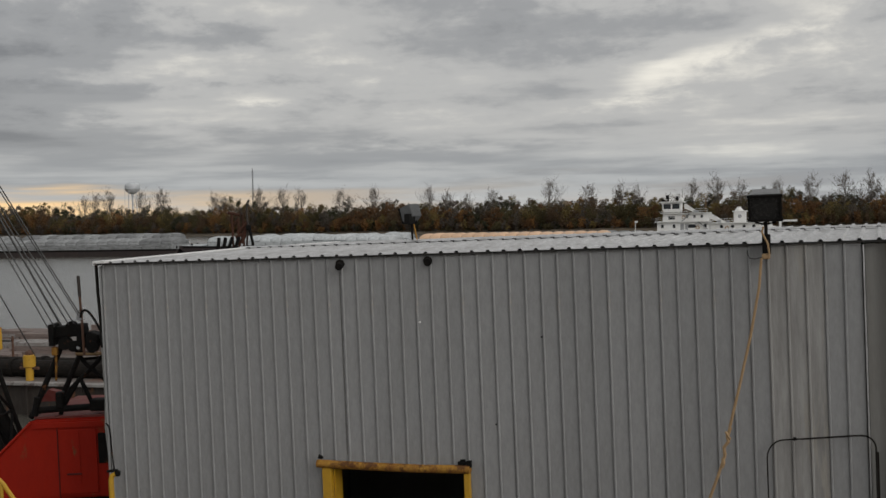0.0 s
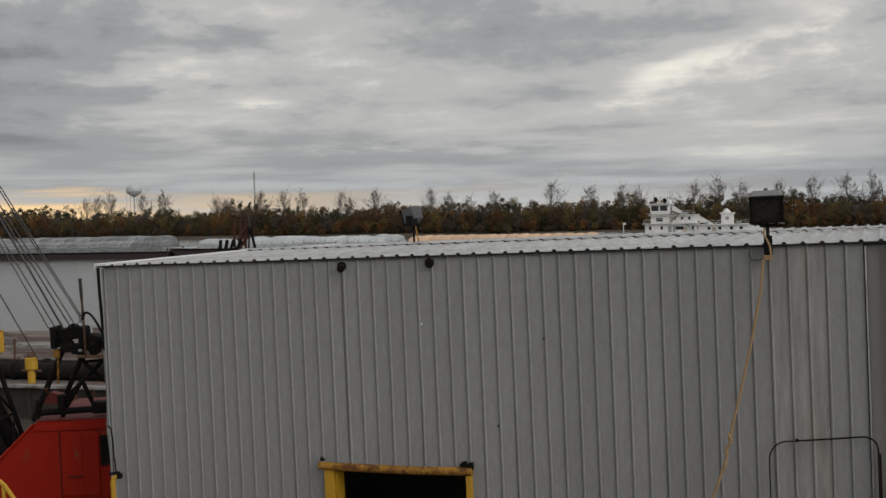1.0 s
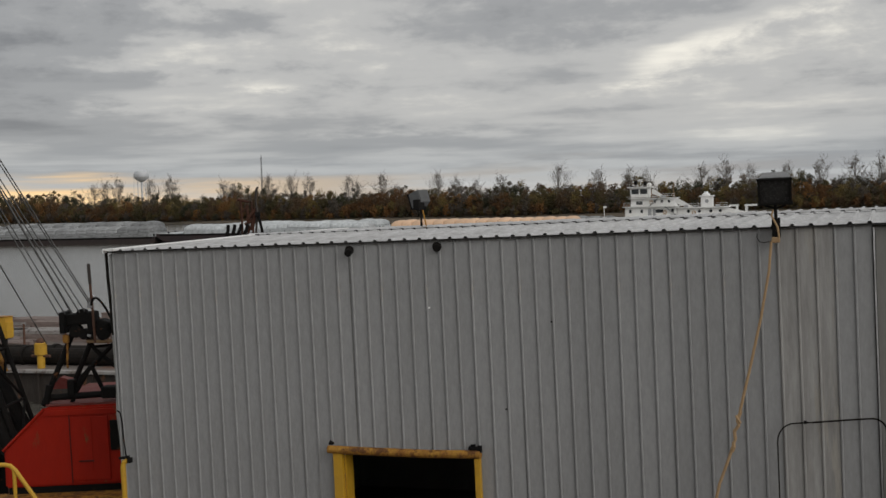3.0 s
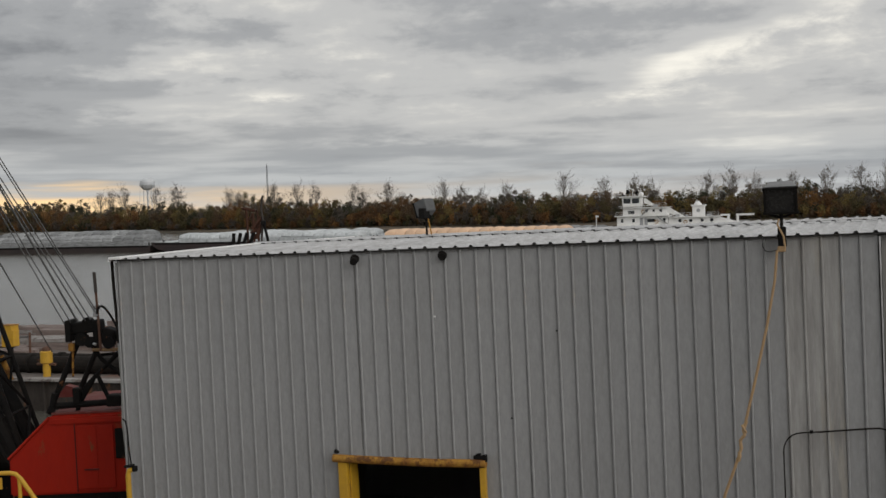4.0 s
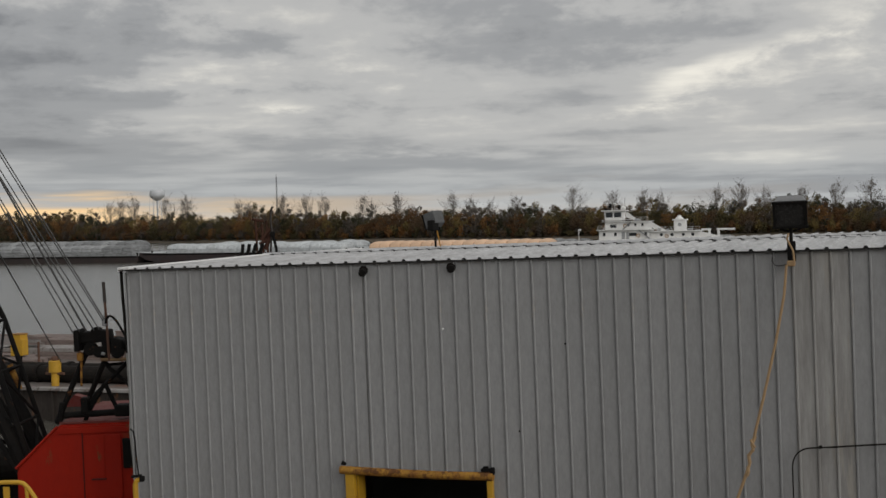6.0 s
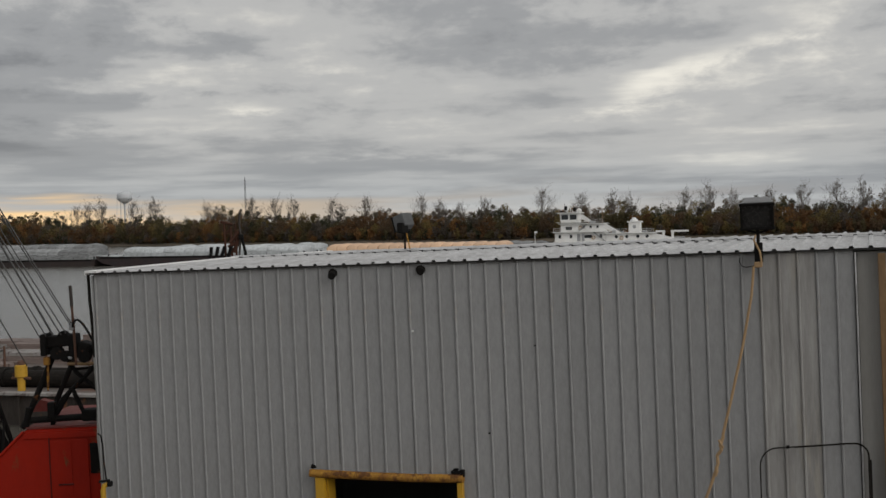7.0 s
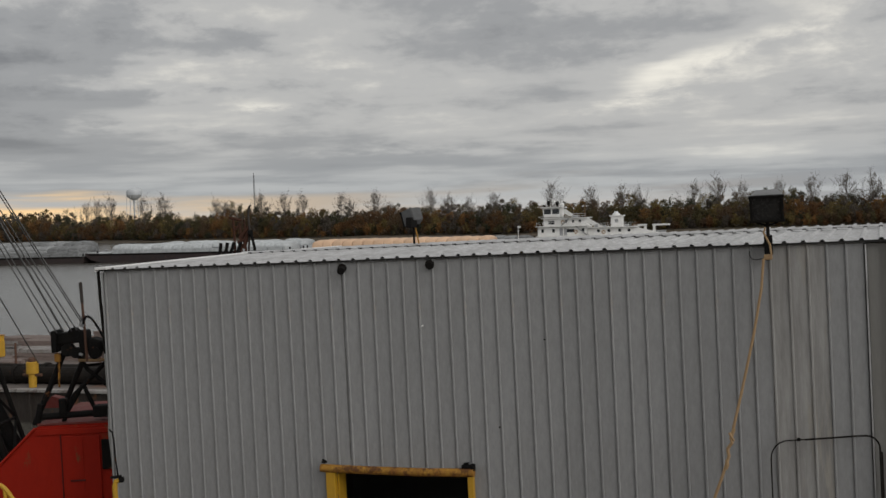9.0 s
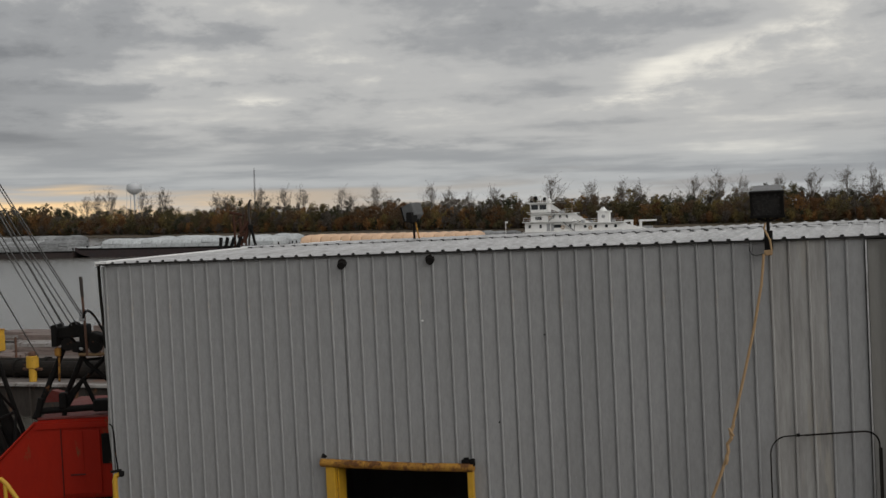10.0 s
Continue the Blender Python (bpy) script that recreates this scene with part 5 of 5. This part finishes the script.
def build_tow():
    plan = [  # stern, across, hull, cover, label, freeboard, coaming, cover top
        (20.6, 0.0, "hull_brown", "cover_orange", "loaded hopper barge with faded orange arched covers", 1.5, 2.8, 4.55),
        (79.2, 0.0, "hull_dark", "cover_white", "dark-hulled hopper barge with pale arched covers", 2.3, 3.2, 4.55),
        (137.9, 0.0, "hull_brown", "cover_grey", "brown-hulled hopper barge with dull grey covers", 1.75, 2.95, 4.5),
        (196.6, 0.0, "hull_brown", "cover_grey", "brown-hulled hopper barge with dull grey covers", 1.75, 2.95, 4.5),
        (20.6, -10.9, "hull_dark", "cover_grey", "brown-hulled hopper barge with dull grey covers", 1.6, 2.8, 4.3),
        (79.2, -10.9, "hull_dark", "cover_white", "dark-hulled hopper barge with pale arched covers", 2.3, 3.2, 4.7),
        (137.9, -10.9, "hull_brown", "cover_grey", "brown-hulled hopper barge with dull grey covers", 2.2, 3.8, 5.6),
        (196.6, -10.9, "hull_brown", "cover_grey", "brown-hulled hopper barge with dull grey covers", 2.2, 3.8, 5.6),
    ]
    for k, (s, across, hull, cover, label, free, coam, top) in enumerate(plan):
        ob = make_hopper_barge(M[hull], M[cover], label, free, coam, top, (44.7, 48.5, 53, 53, 53, 48.5, 46, 53)[k], (8.8, 2.2, 2.2, 2.2, 2.2, 2.2, 9.0, 2.2)[k], 17, (0.02, 0.055, 0.03, 0.03)[k % 4], k)
        TOW.append((ob, s, across))


build_tow()


def build_towboat():
    ob = thing("towboat", (0, 0, 0), "white river towboat with a raised pilothouse, pushing the barges", "towboat", space=Matrix())
    bm = prism(fresh(), [(-14, 1.3), (-14, 0.2), (-12.5, -0.6), (18, -0.6), (20, 0.4), (20, 1.6), (12, 1.3)], 9.6, Matrix.Translation((0, -4.8, 0)))
    bmesh.ops.bevel(bm, geom=bm.edges[:], offset=0.12, segments=1, affect="EDGES")
    part("hull", bm, M["hull_dark"], ob, "dark hull")
    part("guard_band", box(fresh(), (3, 0, 1.36), (33.6, 9.7, 0.14)), M["white"], ob)
    for y in (-2.6, 2.6):
        part("push_knee", prism(fresh(), [(19.2, 0.6), (20.3, 0.6), (20.3, 3.6), (19.6, 3.6)], 0.9, Matrix.Translation((0, y - 0.45, 0))), M["white"], ob)

    def deckhouse(name, x0, x1, half, z0, z1, label=""):
        bm = box(fresh(), ((x0 + x1) / 2, 0, (z0 + z1) / 2), (x1 - x0, 2 * half, z1 - z0), bevel=0.08)
        house = part(name, bm, M["white"], ob, label)
        part("deck_edge", box(fresh(), ((x0 + x1) / 2, 0, z1 + 0.04), (x1 - x0 + 1.0, 2 * half + 1.3, 0.14)), M["white"], house)
        return house

    def windows(house, xs, half, z, w, h, round_=False):
        for x in xs:
            if round_:
                bm = tube(fresh(), [(x, half - 0.02, z), (x, half + 0.03, z)], w / 2, 14)
            else:
                bm = box(fresh(), (x, half + 0.0, z), (w, 0.06, h), bevel=0.02)
            part("porthole" if round_ else "window", bm, M["window"], house)
            if not round_:
                part("lintel_strip", box(fresh(), (x, half + 0.02, z + h / 2 + 0.04), (w + 0.16, 0.06, 0.08)), M["white"], house)
                part("sill_strip", box(fresh(), (x, half + 0.02, z - h / 2 - 0.04), (w + 0.16, 0.06, 0.08)), M["white"], house)
    main = deckhouse("main_deckhouse", -11.0, 18.0, 3.9, 1.4, 3.9, "white main deckhouse")
    windows(main, (16, 13.5, 11, 8.5, 6, 3, -1, -5), 3.9, 2.9, 0.8, 0.9)
    first = deckhouse("upper_deckhouse", 6.6, 18.2, 3.6, 3.95, 6.2, "white upper deckhouse")
    windows(first, (17.0, 14.4, 7.5), 3.6, 5.25, 0.55, 0.8)
    windows(first, (10.4,), 3.6, 5.2, 1.7, 0.75)
    part("door", box(fresh(), (12.6, 3.6, 4.95), (0.8, 0.07, 1.7), bevel=0.03), M["lamp_hood"], first, "grey door")
    part("door", box(fresh(), (11.6, 3.6, 4.95), (0.7, 0.07, 1.7), bevel=0.03), M["lamp_hood"], first, "grey door")
    engine = deckhouse("engine_house", -4.5, 6.5, 3.4, 3.95, 5.75, "white engine house")
    windows(engine, (4.0, 1.6, -0.9, -3.0), 3.4, 5.0, 0.72, 0.72, True)
    texas = deckhouse("texas_deckhouse", 7.0, 16.9, 3.0, 6.25, 8.1, "white top deckhouse")
    windows(texas, (8.3, 9.9, 11.5), 3.0, 7.35, 0.5, 0.65)
    windows(texas, (15.0,), 3.0, 7.1, 1.5, 0.8)
    pilot = part("pilothouse", prism(fresh(), [(13.1, 8.15), (16.9, 8.15), (17.2, 10.55), (12.9, 10.55)], 4.6, Matrix.Translation((0, -2.3, 0))), M["white"], ob, "white pilothouse with wide dark windows")
    part("pilothouse_roof", box(fresh(), (15.0, 0, 10.68), (5.5, 5.6, 0.22), bevel=0.06), M["white"], pilot)
    windows(pilot, (16.0, 14.05), 2.32, 9.72, 1.6, 1.15)
    for y in (-1.5, 0, 1.5):
        bm = box(fresh(), (17.14, y, 9.75), (0.06, 1.25, 0.95), bevel=0.02)
        part("window", bm, M["window"], pilot)
    part("walkway", box(fresh(), (14.8, 0, 8.55), (6.2, 5.9, 0.08)), M["white"], pilot)
    for x, r, h in ((16.0, 0.48, 1.0), (13.9, 0.44, 0.75), (14.9, 0.16, 1.5)):
        bm = tube(fresh(), [(x, 0.8, 10.75), (x, 0.8, 10.75 + h)], 0.07, 6)
        tube(bm, [(x + 0.3, 0.8, 10.85 + h), (x - 0.3, 0.8, 10.85 + h)], r, 12)
        part("searchlight", bm, M["black"] if r > 0.2 else M["white"], pilot, "roof searchlight")
        part("light_stand", box(fresh(), (x - 0.45, 0.6, 11.0), (0.16, 0.16, 0.7)), M["white"], pilot)
    part("radar_bar", box(fresh(), (14.7, 0, 12.05), (0.18, 2.4, 0.16)), M["white"], pilot)
    part("mast", tube(fresh(), [(7.6, 0, 8.1), (7.6, 0, 11.6)], 0.11, 6), M["tan_rust"], ob, "rusty mast")
    part("mast_arm", tube(fresh(), [(6.9, 0, 10.8), (8.2, 0, 10.8)], 0.06, 6), M["white"], ob)
    # slanting stair screens aft of the upper houses
    part("stair_screen", prism(fresh(), [(7.0, 8.1), (7.0, 6.9), (3.6, 5.75), (2.6, 5.75), (6.4, 8.1)], 0.10, Matrix.Translation((0, 2.9, 0))), M["white"], ob)
    part("stair_screen", prism(fresh(), [(12.2, 10.3), (12.2, 9.2), (9.6, 8.15), (8.9, 8.15), (11.8, 10.3)], 0.10, Matrix.Translation((0, 2.2, 0))), M["white"], ob)
    part("stern_screen", prism(fresh(), [(-4.4, 5.75), (-4.4, 3.95), (-11.0, 3.95), (-10.2, 4.2)], 0.12, Matrix.Translation((0, 3.3, 0))), M["white"], ob)
    bm = box(fresh(), (0.1, 0, 7.05), (2.7, 2.6, 2.5), bevel=0.2)
    funnel = part("funnel", bm, M["white"], ob, "white funnel casing")
    part("funnel_top", box(fresh(), (0.1, 0, 8.32), (3.3, 3.0, 0.30), bevel=0.10), M["white"], funnel)
    part("exhaust", lathe(fresh(), [(0.95, 8.46), (0.9, 8.75), (0.5, 9.0), (0.42, 9.35)], 16, (0.3, 0, 0)), M["white"], funnel)
    part("badge", tube(fresh(), [(0.1, 1.29, 7.2), (0.1, 1.34, 7.2)], 0.42, 16), M["lamp_hood"], funnel)
    bm = fresh()
    for x0, x1, y, z in ((-4.5, 6.4, 3.6, 5.8), (6.8, 18.4, 3.8, 6.25), (7.0, 12.0, 3.2, 8.15)):
        for h in (0.5, 0.95):
            tube(bm, [(x0, y, z + h), (x1, y, z + h)], 0.035, 4)
        n = int((x1 - x0) / 1.4)
        for k in range(n + 1):
            x = x0 + (x1 - x0) * k / n
            tube(bm, [(x, y, z), (x, y, z + 0.95)], 0.035, 4)
    part("railing", bm, M["white"], ob)
    for x, a, b in ((-6.6, -0.35, 1.75), (-8.6, -3.6, 0.4)):
        bm = fresh()
        box(bm, (x, 2.4, 4.6), (0.55, 0.5, 2.9), bevel=0.05)
        box(bm, (x + (a + b) / 2, 2.4, 6.05), (b - a, 0.5, 0.42), bevel=0.05)
        part("davit", bm, M["white"], ob, "white stern davit")
    part("skiff", prism(fresh(), [(-11.0, 4.2), (-6.2, 4.2), (-5.8, 4.75), (-11.2, 4.75)], 1.5, Matrix.Translation((0, 0.6, 0))), M["lamp_hood"], ob)
    part("stern_house", box(fresh(), (-8.2, 0, 3.98), (5.4, 6.0, 0.14)), M["white"], ob)
    for x, y, z in ((9.2, 3.66, 4.9), (2.8, 3.46, 4.7), (12.3, 3.06, 7.2)):
        ring = [(x + 0.36 * math.cos(k * math.pi / 6), y + 0.05, z + 0.36 * math.sin(k * math.pi / 6)) for k in range(13)]
        part("life_ring", tube(fresh(), ring, 0.09, 6), M["rope"], ob, "faded orange life ring")
    for x0, z0, x1, z1, y in ((6.3, 4.0, 9.0, 6.2, 4.0), (12.6, 6.3, 10.6, 8.15, 3.35)):
        flight = fresh()
        for off in (0.0, 0.22):
            tube(flight, [(x0 + off, y, z0), (x1 + off, y, z1)], 0.06, 5)
        for k in range(7):
            f = k / 6
            box(flight, (x0 + (x1 - x0) * f + 0.11, y - 0.35, z0 + (z1 - z0) * f), (0.3, 0.7, 0.05))
        part("stair", flight, M["galv"], ob, "steep grey steel stair")
    # visor and clutter over the pilothouse
    part("visor", prism(fresh(), [(12.3, 10.62), (17.75, 10.62), (17.3, 10.82), (12.6, 10.82)], 5.9, Matrix.Translation((0, -2.95, 0))), M["white"], pilot)
    part("window_post", box(fresh(), (15.02, 2.36, 9.72), (0.22, 0.06, 1.2)), M["white"], pilot)
    part("sill_band", box(fresh(), (15.0, 0, 9.02), (4.35, 4.8, 0.12), bevel=0.03), M["white"], pilot)
    part("radar_dome", lathe(fresh(), [(0.3, 10.8), (0.55, 11.0), (0.6, 11.3), (0.4, 11.65), (0.08, 11.75)], 14, (13.1, -0.6, 0)), M["white"], pilot)
    part("horn", tube(fresh(), [(16.4, 1.6, 11.0), (17.2, 1.6, 11.1)], 0.10, 8, True, 0.26), M["black"], pilot)
    for x, h in ((12.9, 13.6), (13.5, 12.6), (16.6, 12.9)):
        part("whip_antenna", tube(fresh(), [(x, -1.2, 10.8), (x, -1.2, h)], 0.05, 5), M["dark_pipe"], pilot)
    for x, y, z, sx, sz in ((4.6, 3.0, 6.15, 0.9, 0.7), (2.6, 2.9, 6.05, 0.6, 0.5), (-2.4, 2.8, 6.1, 1.0, 0.6), (9.6, 2.4, 8.5, 1.1, 0.6)):
        part("deck_locker", box(fresh(), (x, y - 0.2, z), (sx, 0.6, sz), bevel=0.05), M["lamp_hood"], ob, "small grey deck locker")
    for x in (17.4, 14.8, 9.8, 4.6, 1.2, -3.0):
        part("fender", tube(fresh(), [(x, 4.95, 1.5), (x, 4.95, 0.7)], 0.22, 8), M["black"], ob)
    part("jack_staff", tube(fresh(), [(23.4, 1.0, 1.2), (23.4, 1.0, 6.3)], 0.10, 6), M["white"], ob, "white jack staff")
    part("staff_light", box(fresh(), (23.2, 1.0, 6.35), (0.7, 0.4, 0.45), bevel=0.05), M["white"], ob)
    TOW.append((ob, 0.0, -1.5))


build_towboat()


def tow_pose(t, along, across):
    """The tow slides downriver at about three metres a second."""
    x = 66.75 - 2.975 * t
    m = Matrix.Translation((x, 282 - 0.3 * x, 0)) @ pose(0, 0, 0, 0, 0, 163.3)
    return m @ pose(along, across, 0)


def motions():
    for ob, along, across in TOW:
        walk(ob, [(k * 0.5, tow_pose(k * 0.5, along, across)) for k in range(21)])


motions()
